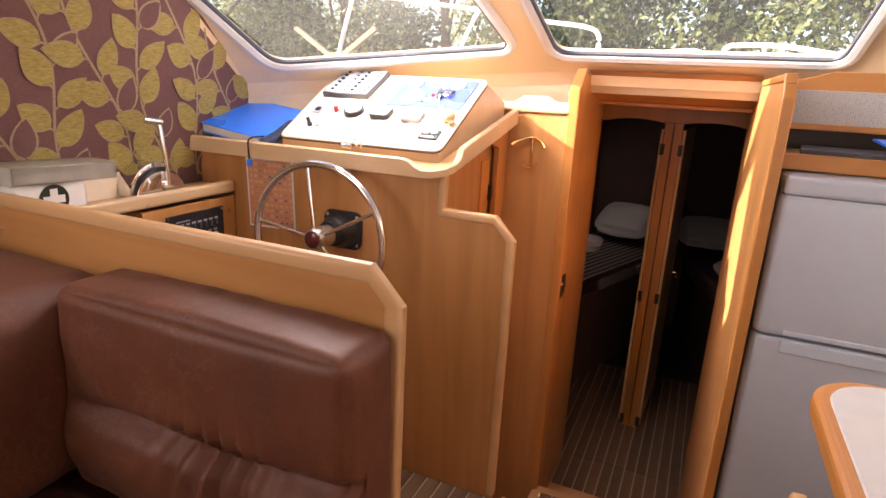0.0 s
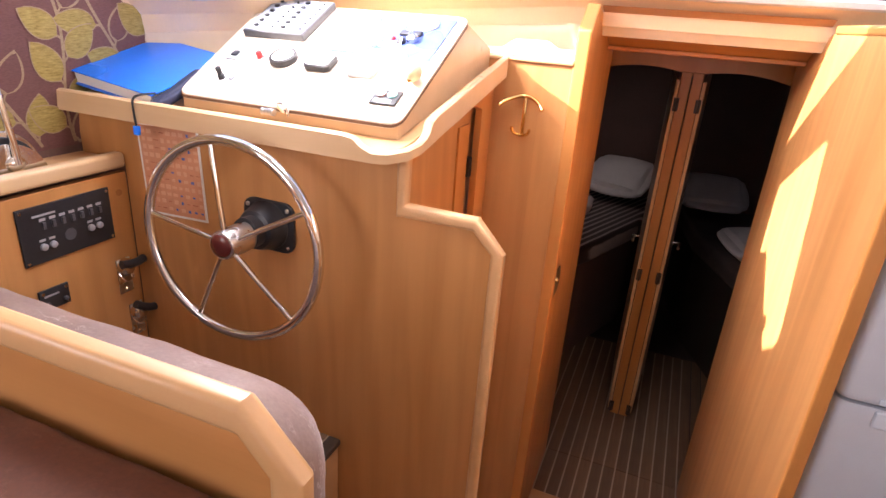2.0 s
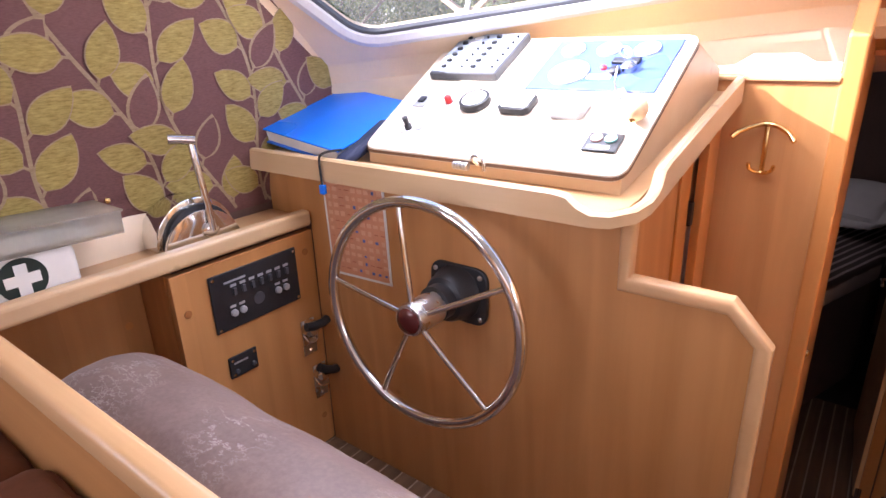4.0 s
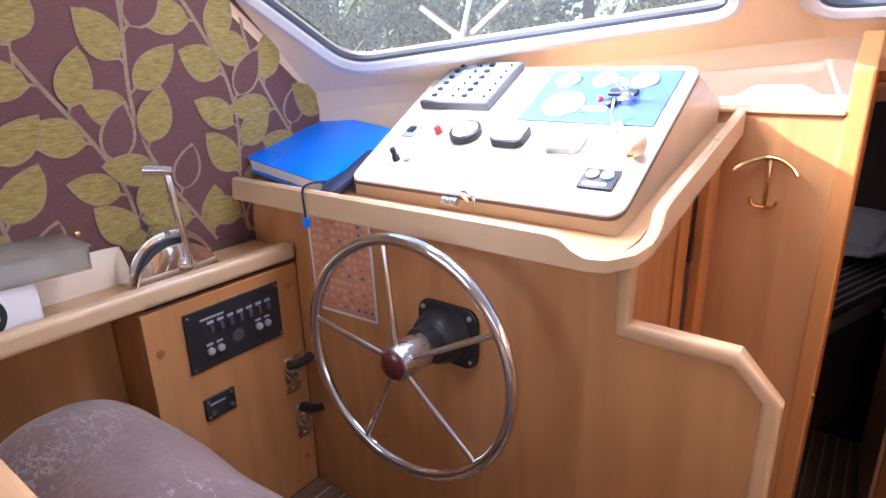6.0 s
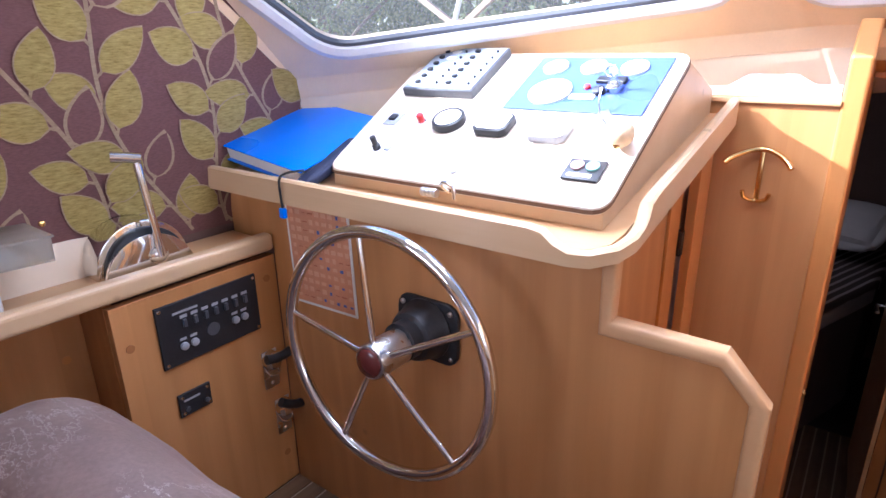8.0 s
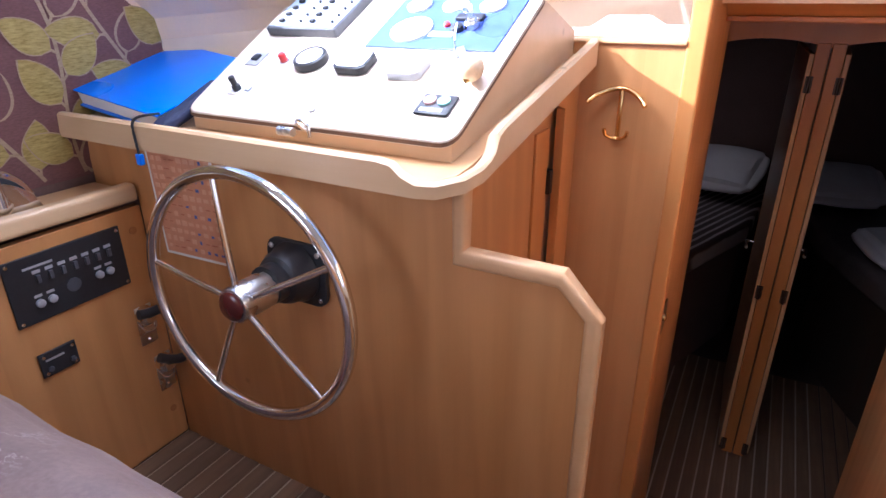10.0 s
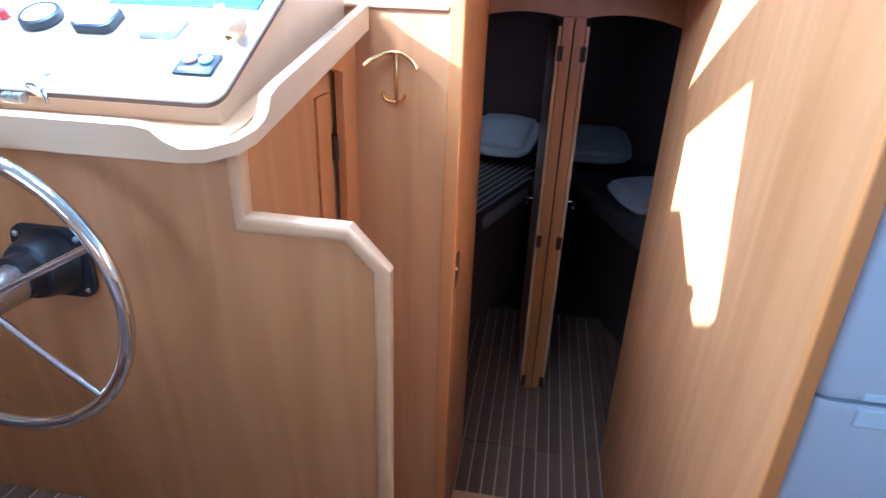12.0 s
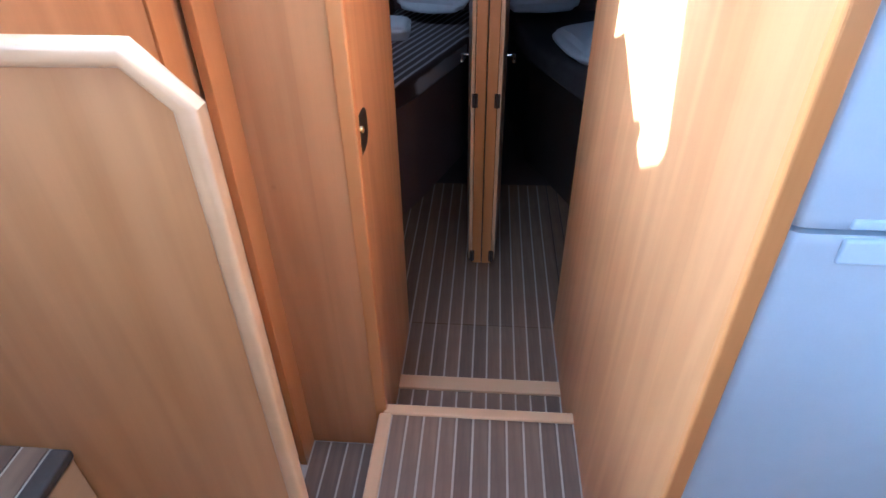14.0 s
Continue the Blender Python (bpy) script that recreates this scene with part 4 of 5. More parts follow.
def dial(x, y, r):
    bez = part("dial", placed(lathe([(r, 0.004), (r, 0.0085), (r * 0.93, 0.0095), (r * 0.88, 0.0075), (0.0005, 0.0075)], Matrix.Translation((x, y, 0)), 32), IM), white_plastic, panel, "white round dial", True)
    part("needle", placed(box(x - 0.001, x + r * 0.6, y - 0.001, y + 0.001, 0.0076, 0.0086, 0), IM), dark_grey, bez)


for x, y, r in ((-0.095, 0.056, 0.028), (-0.008, 0.058, 0.028), (0.080, 0.058, 0.028), (-0.065, -0.040, 0.046)):
    dial(x, y, r)
part("label_strip", placed(box(-0.015, 0.038, -0.062, -0.044, 0.004, 0.006, 0.001), IM), white_plastic, panel)
part("lamp", placed(lathe([(0.007, 0.004), (0.007, 0.009), (0.004, 0.012), (0.0005, 0.012)], Matrix.Translation((0.010, -0.020, 0)), 12), IM), red_plastic, panel, "small red lamp", True)
part("hour_meter", placed(box(0.020, 0.082, -0.004, 0.018, 0.004, 0.012, 0.003), IM), black_plastic, panel, "black counter")
part("starter_button", placed(lathe([(0.013, 0.004), (0.013, 0.014), (0.010, 0.016), (0.0005, 0.016)], Matrix.Translation((0.040, -0.035, 0)), 16), IM), black_plastic, panel, "black starter button", True)
ign = part("ignition_switch", placed(lathe([(0.016, 0.004), (0.016, 0.016), (0.012, 0.020), (0.0005, 0.020)], Matrix.Translation((0.068, -0.022, 0)), 18), IM), steel, panel, "steel ignition switch", True)
part("key", placed(box(0.061, 0.075, -0.024, -0.020, 0.020, 0.052, 0.001), IM), steel, ign)
part("ring", placed(tube([(0.068 + 0.013 * math.cos(2 * math.pi * i / 20), -0.030, 0.050 + 0.013 * math.sin(2 * math.pi * i / 20)) for i in range(20)], 0.0012, 6, True, (0, 1, 0)), IM), chrome, ign)
keys = thing("key_bunch", (-0.69, 0.20, 0.98), "bunch of keys with a cork float hanging from the ignition", "keys")
KM = on_top(-0.693, 0.215)
part("chain", placed(tube(smooth_path([(-0.022, 0.060, 0.040), (-0.018, 0.03, 0.022), (0.0, 0.0, 0.010), (0.035, -0.035, 0.012)]), 0.0020, 6), KM), chrome, keys, "", True)
for i, a in enumerate((-25, 8, 34)):
    part("key", placed(joined(box(-0.010, 0.010, -0.011, 0.011, 0, 0.0022, 0.004), box(-0.0035, 0.0035, -0.050, -0.010, 0, 0.0022, 0.0005)), KM @ Matrix.Translation((-0.010 + 0.004 * i, 0.015, 0.006 + 0.003 * i)) @ Matrix.Rotation(radians(a), 4, "Z")), steel, keys)
part("float", placed(lathe([(0.001, -0.031), (0.012, -0.028), (0.021, -0.017), (0.025, 0.0), (0.023, 0.014), (0.015, 0.026), (0.007, 0.031), (0.001, 0.032)], Matrix.Translation((0.058, -0.062, 0.029)) @ Matrix.Rotation(radians(60), 4, "X") @ Matrix.Rotation(radians(25), 4, "Y"), 24), KM), cork, keys, "cork float", True)
part("float_eye", placed(lathe([(0.006, 0), (0.006, 0.004), (0.003, 0.005), (0.0005, 0.005)], Matrix.Translation((0.060, -0.085, 0.020)) @ Matrix.Rotation(radians(70), 4, "X"), 12), KM), brass, keys)


def knob(name, label, x, y, parts):
    ob = thing(name, on_top(x, y).translation, label, name.replace("_", " "))
    for nm, bm, mat, lab in parts:
        part(nm, placed(bm, on_top(x, y)), mat, ob, lab, True)
    return ob


knob("push_button", "small red push button with a steel collar on the console", -1.097, 0.180, [("collar", lathe([(0.011, 0), (0.011, 0.004), (0.009, 0.005), (0.0005, 0.005)], None, 18), steel, "steel collar"), ("button", lathe([(0.0085, 0.005), (0.0085, 0.019), (0.006, 0.022), (0.0005, 0.022)], None, 18), red_plastic, "red cap")])
knob("round_gauge", "round gauge in a black rim on the console", -1.024, 0.184, [("rim", lathe([(0.036, 0), (0.038, 0.004), (0.037, 0.016), (0.032, 0.019), (0.030, 0.016), (0.0005, 0.016)], None, 32), black_plastic, "black rim"), ("face", lathe([(0.0295, 0.016), (0.0295, 0.0172), (0.0005, 0.0172)], None, 32), white_plastic, "white face")])


faded_pink = plain("faded_red_plastic", (0.55, 0.30, 0.27), 0.4)
faded_teal = plain("faded_green_plastic", (0.22, 0.48, 0.44), 0.4)


def eight_sided(w, h):
    k = 0.30
    return [(-w / 2 + k * w / 2, -h / 2), (w / 2 - k * w / 2, -h / 2), (w / 2, -h / 2 + k * h / 2), (w / 2, h / 2 - k * h / 2), (w / 2 - k * w / 2, h / 2), (-w / 2 + k * w / 2, h / 2), (-w / 2, h / 2 - k * h / 2), (-w / 2, -h / 2 + k * h / 2)]


knob("square_gauge", "square gauge with cut corners in a black case", -0.908, 0.182, [("case", prism(eight_sided(0.078, 0.066), "z", 0, 0.017, 0.003), black_plastic, "black case"), ("face", prism(eight_sided(0.068, 0.056), "z", 0.0172, 0.019, 0.001), white_plastic, "white face")])
knob("square_gauge", "square gauge with cut corners in a grey case", -0.782, 0.178, [("case", prism(eight_sided(0.078, 0.066), "z", 0, 0.017, 0.003), grey_plastic, "grey case"), ("face", prism(eight_sided(0.068, 0.056), "z", 0.0172, 0.019, 0.001), white_plastic, "white face")])
knob("thruster_panel", "small black plate with two round buttons on the console", -0.672, 0.092, [("plate", box(-0.034, 0.034, -0.028, 0.028, 0, 0.006, 0.003), black_plastic, ""), ("button", lathe([(0.012, 0.006), (0.012, 0.010), (0.0005, 0.011)], Matrix.Translation((-0.014, 0.006, 0)), 18), faded_pink, "faded red button"), ("button", lathe([(0.012, 0.006), (0.012, 0.010), (0.0005, 0.011)], Matrix.Translation((0.014, 0.006, 0)), 18), faded_teal, "faded green button"), ("label_strip", box(-0.024, 0.020, -0.022, -0.014, 0.006, 0.007, 0), white_plastic, "")])
knob("rocker_switch", "rocker switch on a small grey plate on the console", -1.182, 0.184, [("plate", box(-0.018, 0.018, -0.024, 0.024, 0, 0.003, 0.001), grey_plastic, ""), ("rocker", box(-0.009, 0.009, -0.010, 0.010, 0.003, 0.009, 0.002), black_plastic, "black rocker")])
knob("wiper_switch", "black toggle on a white plate on the console", -1.136, 0.086, [("plate", box(-0.030, 0.030, -0.016, 0.016, 0, 0.0015, 0.0005), white_plastic, ""), ("toggle", lathe([(0.009, 0.0015), (0.009, 0.012), (0.006, 0.014), (0.007, 0.032), (0.004, 0.034), (0.0005, 0.034)], Matrix.Translation((-0.012, 0, 0)), 14), black_plastic, "black toggle"), ("button", box(0.010, 0.024, -0.004, 0.010, 0.0015, 0.006, 0.001), grey_plastic, "small grey button")])
knob("screw_eye", "small steel screw head on the console lid", -0.920, 0.052, [("head", lathe([(0.007, 0), (0.006, 0.003), (0.0005, 0.004)], None, 12), steel, "")])
hasp = thing("hasp", (-0.89, 0.0, 0.87), "steel hasp and combination lock on the front of the console", "lock")
part("shackle", tube(smooth_path([(-0.900, 0.006, 0.868), (-0.905, -0.010, 0.884), (-0.890, -0.020, 0.892), (-0.872, -0.020, 0.886), (-0.868, -0.020, 0.864)]), 0.0035, 10), chrome, hasp, "", True)
for i in range(4):
    part("number_wheel", lathe([(0.008, 0), (0.0085, 0.002), (0.0085, 0.006), (0.008, 0.008)], Matrix.Translation((-0.945 + 0.009 * i, -0.016, 0.868)) @ Matrix.Rotation(radians(90), 4, "Y"), 14), steel, hasp)

# ---- throttle lever ----
throttle = thing("throttle_lever", (-1.515, -0.28, 0.672), "polished steel single-lever engine control on the side shelf", "throttle")


def half_disc(x0, x1, r, cy, cz, low):
    arc = [(cy + r * math.cos(a), cz + r * math.sin(a)) for a in [math.pi * i / 20 for i in range(21)]]
    return prism([(cy + r, low)] + arc + [(cy - r, low)], "x", x0, x1, 0.004)


part("housing", half_disc(-1.592, -1.512, 0.102, -0.280, 0.680, 0.672), chrome, throttle, "polished steel housing", True)
part("core", half_disc(-1.513, -1.493, 0.088, -0.280, 0.680, 0.672), black_plastic, throttle, "black slot", True)
part("face", half_disc(-1.494, -1.484, 0.100, -0.280, 0.655, 0.672), chrome, throttle, "polished face plate", True)
part("pivot", lathe([(0.020, 0), (0.020, 0.008), (0.013, 0.014), (0.0005, 0.015)], Matrix.Translation((-1.486, -0.262, 0.705)) @ Matrix.Rotation(radians(90), 4, "Y"), 18), chrome, throttle, "steel pivot", True)
lever = part("lever", tube(smooth_path([(-1.472, -0.262, 0.705), (-1.474, -0.264, 0.76), (-1.482, -0.268, 0.84), (-1.490, -0.270, 0.912)]), 0.0085, 10), chrome, throttle, "polished lever arm", True)
part("grip", tube([(-1.484, -0.262, 0.915), (-1.496, -0.285, 0.919), (-1.508, -0.312, 0.923)], 0.0115, 12), chrome, lever, "steel grip", True)

# ---- switch panels and pull handles on the cabinet ----
def on_cab(y, z, h=0.0):
    """A pose on the cabinet front: x along it, y up, z out of it."""
    return Matrix.Translation((-1.4398 + h, y, z)) @ Matrix(((0, 0, 1, 0), (1, 0, 0, 0), (0, 1, 0, 0), (0, 0, 0, 1)))


def panel_on_cab(name, label, y, z, w, h):
    ob = thing(name, (-1.44, y, z), label, "switch panel")
    m = on_cab(y, z)
    part("plate", placed(box(-w / 2, w / 2, -h / 2, h / 2, 0, 0.006, 0.002), m), black_plastic, ob, "black plate")
    for sx in (-1, 1):
        for sy in (-1, 1):
            part("screw", placed(lathe([(0.0045, 0.006), (0.004, 0.008), (0.0005, 0.0085)], Matrix.Translation((sx * (w / 2 - 0.009), sy * (h / 2 - 0.009), 0)), 10), m), chrome, ob)
    return ob, m


big, M = panel_on_cab("electrical_switchboard", "black electrical switch panel with small labels, set in the cabinet front", -0.193, 0.534, 0.254, 0.148)
for i in range(7):
    x = -0.066 + 0.026 * i
    sw = part("switch", placed(box(x - 0.004, x + 0.004, 0.012, 0.030, 0.006, 0.013, 0.001), M), dark_grey, big)
    part("label_strip", placed(box(x - 0.008, x + 0.008, 0.033, 0.040, 0.006, 0.0068, 0), M), grey_plastic, big)
for x, y in ((-0.075, -0.033), (-0.050, -0.033), (0.058, -0.022), (0.083, -0.022)):
    part("fuse_cap", placed(lathe([(0.009, 0.006), (0.009, 0.012), (0.007, 0.0135), (0.0005, 0.0135)], Matrix.Translation((x, y, 0)), 16), M), grey_plastic, big, "", True)
    part("label_strip", placed(box(x - 0.008, x + 0.008, y + 0.014, y + 0.020, 0.006, 0.0068, 0), M), grey_plastic, big)
part("title_strip", placed(box(-0.090, -0.030, 0.046, 0.051, 0.006, 0.0066, 0), M), grey_plastic, big)
part("emblem", placed(lathe([(0.016, 0.006), (0.016, 0.0068), (0.0005, 0.0068)], Matrix.Translation((0.000, -0.022, 0)), 20), M), dark_grey, big)
small, M = panel_on_cab("electrical_switchboard", "small black switch plate set in the cabinet front", -0.264, 0.358, 0.080, 0.058)
part("switch", placed(lathe([(0.006, 0.006), (0.006, 0.012), (0.0005, 0.014)], Matrix.Translation((0.026, -0.012, 0)), 12), M), dark_grey, small)
part("title_strip", placed(box(-0.028, 0.012, 0.008, 0.013, 0.006, 0.0066, 0), M), grey_plastic, small)
part("button", placed(lathe([(0.006, 0.006), (0.006, 0.010), (0.0005, 0.010)], Matrix.Translation((-0.022, -0.012, 0)), 12), M), dark_grey, small)


def pull_handle(y, z, turn):
    ob = thing("pull_handle", (-1.44, y, z), "steel pull control with a black T-grip on the cabinet front", "handle", "pull controls")
    m = on_cab(y, z) @ Matrix.Scale(1.25, 4)
    part("plate", placed(box(-0.018, 0.018, -0.085, 0.0, 0, 0.003, 0.001), m), steel, ob, "steel plate")
    part("collar", placed(lathe([(0.020, 0.003), (0.020, 0.018), (0.016, 0.022), (0.010, 0.024)], Matrix.Translation((0, -0.018, 0)), 18), m), chrome, ob, "", True)
    part("stem", placed(tube([(0, -0.018, 0.018), (0, -0.008, 0.034)], 0.006, 10, up=(1, 0, 0)), m), chrome, ob, "", True)
    part("grip", placed(placed(tube([(-0.030, 0.001, 0.034), (-0.012, -0.002, 0.037), (0.012, -0.002, 0.037), (0.030, 0.001, 0.034)], 0.0098, 10, up=(0, 0, 1)), Matrix.Rotation(radians(turn), 4, "Z")), m), black_plastic, ob, "black T-grip", True)
    part("wire_bail", placed(tube(smooth_path([(-0.018, -0.03, 0.006), (-0.010, -0.048, 0.016), (0.010, -0.048, 0.016), (0.018, -0.03, 0.006)]), 0.0022, 8, up=(0, 0, 1)), m), chrome, ob, "", True)
    part("screw", placed(lathe([(0.004, 0.003), (0.0005, 0.005)], Matrix.Translation((0, -0.075, 0)), 10), m), chrome, ob)
    return ob


pull_handle(-0.052, 0.388, -4)
pull_handle(-0.030, 0.236, -28)
for y, z in ((-0.030, 0.582), (-0.378, 0.540), (-0.030, 0.060), (-0.378, 0.180)):
    ob = part("wood_plug", lathe([(0.0095, -0.002), (0.0095, 0.001), (0.0005, 0.0012)], Matrix.Translation((-1.4398, min(y, -0.012), z)) @ Matrix.Rotation(radians(90), 4, "Y"), 14), plug_wood, cab, "wooden screw plug")

# ---- first aid box and tray on the shelf ----
aid = thing("first_aid_box", (-1.52, -0.64, 0.672), "white first aid box with a white cross on a dark disc", "first aid box")
part("case", placed(box(-0.045, 0.050, -0.110, 0.085, 0, 0.088, 0.016, 3), Matrix.Translation((-1.520, -0.640, 0.674))), white_plastic, aid, "", True)
AM = Matrix.Translation((-1.4695, -0.655, 0.720)) @ Matrix(((0, 0, 1, 0), (1, 0, 0, 0), (0, 1, 0, 0), (0, 0, 0, 1)))
part("disc", placed(lathe([(0.042, 0), (0.042, 0.001), (0.0005, 0.001)], None, 32), AM), green_print, aid, "dark green disc")
k, w = 0.030, 0.0105
part("cross", placed(prism([(-w, -k), (w, -k), (w, -w), (k, -w), (k, w), (w, w), (w, k), (-w, k), (-w, w), (-k, w), (-k, -w), (-w, -w)], "z", 0.001, 0.002, 0), AM), white_plastic, aid, "white cross")
tray = thing("plastic_tray", (-1.52, -0.62, 0.776), "frosted clear plastic lidded box lying on the first aid box", "plastic box")
TM = Matrix.Translation((-1.522, -0.615, 0.765)) @ Matrix.Rotation(radians(-2), 4, "X")
part("box", placed(joined(box(-0.065, 0.065, -0.150, 0.150, 0, 0.003, 0.001), box(-0.065, -0.061, -0.150, 0.150, 0.003, 0.045, 0.001), box(0.061, 0.065, -0.150, 0.150, 0.003, 0.045, 0.001), box(-0.061, 0.061, -0.150, -0.146, 0.003, 0.045, 0.001), box(-0.061, 0.061, 0.146, 0.150, 0.003, 0.045, 0.001)), TM), clear_plastic, tray, "frosted clear sides")
part("paper", placed(box(-0.045, 0.05, -0.10, 0.11, 0.004, 0.012, 0.001), TM), paper, tray, "white paper inside")
part("lid", placed(box(-0.069, 0.069, -0.154, 0.154, 0.045, 0.050, 0.002), TM), clear_plastic, tray, "frosted lid")

# ---- brass hook, latch and hinges ----
hook = thing("brass_hook", (-0.494, 0.68, 0.78), "double-ended polished brass coat hook on the bulkhead", "hook")
part("arm", tube(smooth_path([(-0.566, 0.628, 0.866), (-0.550, 0.640, 0.880), (-0.520, 0.660, 0.893), (-0.495, 0.668, 0.897), (-0.470, 0.660, 0.893), (-0.442, 0.640, 0.880), (-0.428, 0.628, 0.864)]), 0.0062, 10), brass, hook, "curved upper arm", True)
part("stem", placed(box(-0.0055, 0.0055, -0.006, 0.002, -0.120, 0.008, 0.0025), Matrix.Translation((-0.495, 0.679, 0.892))), brass, hook, "flat stem", True)
part("lower_hook", tube(smooth_path([(-0.523, 0.650, 0.800), (-0.520, 0.655, 0.785), (-0.508, 0.668, 0.776), (-0.495, 0.674, 0.774), (-0.482, 0.668, 0.776), (-0.470, 0.655, 0.785), (-0.466, 0.650, 0.798)]), 0.0048, 10), brass, hook, "small lower hook", True)
for ob in hook.children:
    ob.data.transform(Matrix.Translation((0.010, 0, -0.009)))
latch = thing("door_latch", (-0.317, 0.75, 0.252), "dark bronze flush latch in the passage wall", "latch")
part("plate", placed(prism([(p[0], p[1]) for p in rounded_rect(0.130, 0.105, 0.040, 5)], "x", 0, 0.003, 0.001), Matrix.Translation((-0.3178, 0.752, 0.252))), dark_bronze, latch)
part("thumb_piece", placed(lathe([(0.011, 0), (0.010, 0.006), (0.006, 0.009), (0.0005, 0.010)], Matrix.Translation((-0.3150, 0.735, 0.268)) @ Matrix.Rotation(radians(90), 4, "Y"), 16), Matrix.Identity(4)), brass, latch, "brass thumb piece", True)


def hinge(parent, x, y, z, h=0.06):
    part("hinge", joined(box(x - 0.012, x + 0.012, y - 0.006, y, z - h / 2, z + h / 2, 0.001), lathe([(0.006, -h / 2), (0.006, h / 2)], Matrix.Translation((x, y - 0.008, z)), 10)), dark_bronze, parent, "dark hinge")


# washroom door, ajar in its frame
wash = thing("door_washroom", (-0.64, 0.32, CABIN_Z), "wooden washroom door standing in an arched frame", "door", "", "structure")
part("leaf", prism([(0.035, CABIN_Z + 0.01), (0.672, CABIN_Z + 0.01), (0.672, 0.925), (0.035, 0.800)], "x", -0.650, -0.627, 0.002), veneer, wash)
part("stile", box(-0.628, -0.620, 0.470, 0.556, CABIN_Z + 0.01, 0.80, 0.002), trim_z, wash, "raised stile")
part("hinge", box(-0.628, -0.612, 0.560, 0.582, 0.630, 0.692, 0.001), dark_bronze, wash, "dark hinge")

# cabin doors, opened forward from the split middle post
for sgn, x, name in ((-1, -0.057, "door_1"), (1, 0.037, "door_2")):
    d = thing(name, (x, 1.83, CABIN_Z), "narrow wooden cabin door standing open into the dark cabin", "door", "", "structure")
    m = Matrix.Translation((x, 1.782, 0)) @ Matrix.Rotation(radians(sgn * -3), 4, "Z")
    part("leaf", placed(box(-0.018 if sgn < 0 else 0.001, -0.001 if sgn < 0 else 0.018, 0.0, 0.64, CABIN_Z + 0.03, 0.90, 0.003), m), pale_y, d)
    for z in (0.79, -0.07, -0.885):
        hinge(d, x, 1.784, z)
    part("handle", placed(tube(smooth_path([(sgn * 0.018, 0.585, -0.06), (sgn * 0.050, 0.585, -0.06), (sgn * 0.056, 0.565, -0.06), (sgn * 0.054, 0.49, -0.06)]), 0.008, 10), m), chrome, d, "chrome lever handle", True)


# beds in the cabins
def stripes_material():
    m, n, l, b = nodes_of("striped_quilt")
    tc, mp, wv = (n.new("ShaderNode" + k) for k in ("TexCoord", "Mapping", "TexWave"))
    mp.inputs["Rotation"].default_value = (0, 0, radians(20))
    l.new(tc.outputs["Object"], mp.inputs["Vector"])
    l.new(mp.outputs[0], wv.inputs["Vector"])
    wv.inputs["Scale"].default_value, wv.inputs["Distortion"].default_value = 6.5, 0.6
    c = ramp(n, l, wv.outputs["Fac"], [(0.35, (0.045, 0.030, 0.027)), (0.66, (0.085, 0.058, 0.050)), (0.84, (0.50, 0.45, 0.43))])
    l.new(c, b.inputs["Base Color"])
    b.inputs["Roughness"].default_value = 0.42
    bump(n, l, b, noise_of(n, l, 60, 3), 0.3, 0.003)
    return m


striped = stripes_material()
BED_Z = -0.16


def berth(sgn, inner, label, base_mat, cover):
    """Berth along the hull; inner: the edge by the door, aft to fore."""
    ob = thing("berth", (inner[0][0], 2.6, CABIN_Z), label, "bed")
    side = -0.678 if sgn < 0 else 0.798
    # The base is wood in shade; the shade is put into base_mat's dark colour.
    part("base", prism([(side, inner[0][1] + 0.03)] + [(x + sgn * 0.03, y + 0.02) for x, y in inner] + [(side, 3.69)], "z", CABIN_Z, BED_Z - 0.13, 0.004), base_mat, ob)
    part("mattress", prism([(side, inner[0][1])] + inner + [(side, 3.69)], "z", BED_Z - 0.13, BED_Z, 0.035, 4), cover, ob, "dark bedding", True)
    return ob


def pillow(x, y, z, tilt, turn, w, d, label, seed):
    ob = thing("pillow", (x, y, BED_Z), label, "pillow", "pillows")
    part("pillow_case", placed(cushion(-w / 2, w / 2, -d / 2, d / 2, -0.03, 0.03, 0.028, 0.045, 14, 0.012, seed), Matrix.Translation((x, y, z)) @ Matrix.Rotation(radians(turn), 4, "Z") @ Matrix.Rotation(radians(tilt), 4, "X")), cotton, ob, "", True)


bed = berth(-1, [(-0.50, 2.05), (-0.36, 2.35), (-0.14, 2.95), (-0.06, 3.69)], "cabin berth with dark striped bedding and a white pillow", brown_shade_lining, striped)
part("duvet", cushion(-0.67, -0.50, 2.92, 3.20, BED_Z - 0.02, BED_Z + 0.07, 0.03, 0.015, 14, 0.03, 8.0), cotton, bed, "crumpled white sheet", True)
pillow(-0.36, 3.44, 0.03, 32, -16, 0.42, 0.34, "white pillow propped up on the striped berth", 6.0)
berth(1, [(0.60, 2.05), (0.46, 2.35), (0.22, 2.95), (0.10, 3.69)], "cabin berth with plain dark bedding and white pillows", dark_edge_shade, quilt)
pillow(0.30, 3.42, 0.02, 26, 8, 0.42, 0.32, "white pillow in the shade at the head of the berth", 2.5)
pillow(0.60, 2.70, -0.09, 8, 24, 0.40, 0.34, "white pillow lying flat on the dark berth", 4.7)

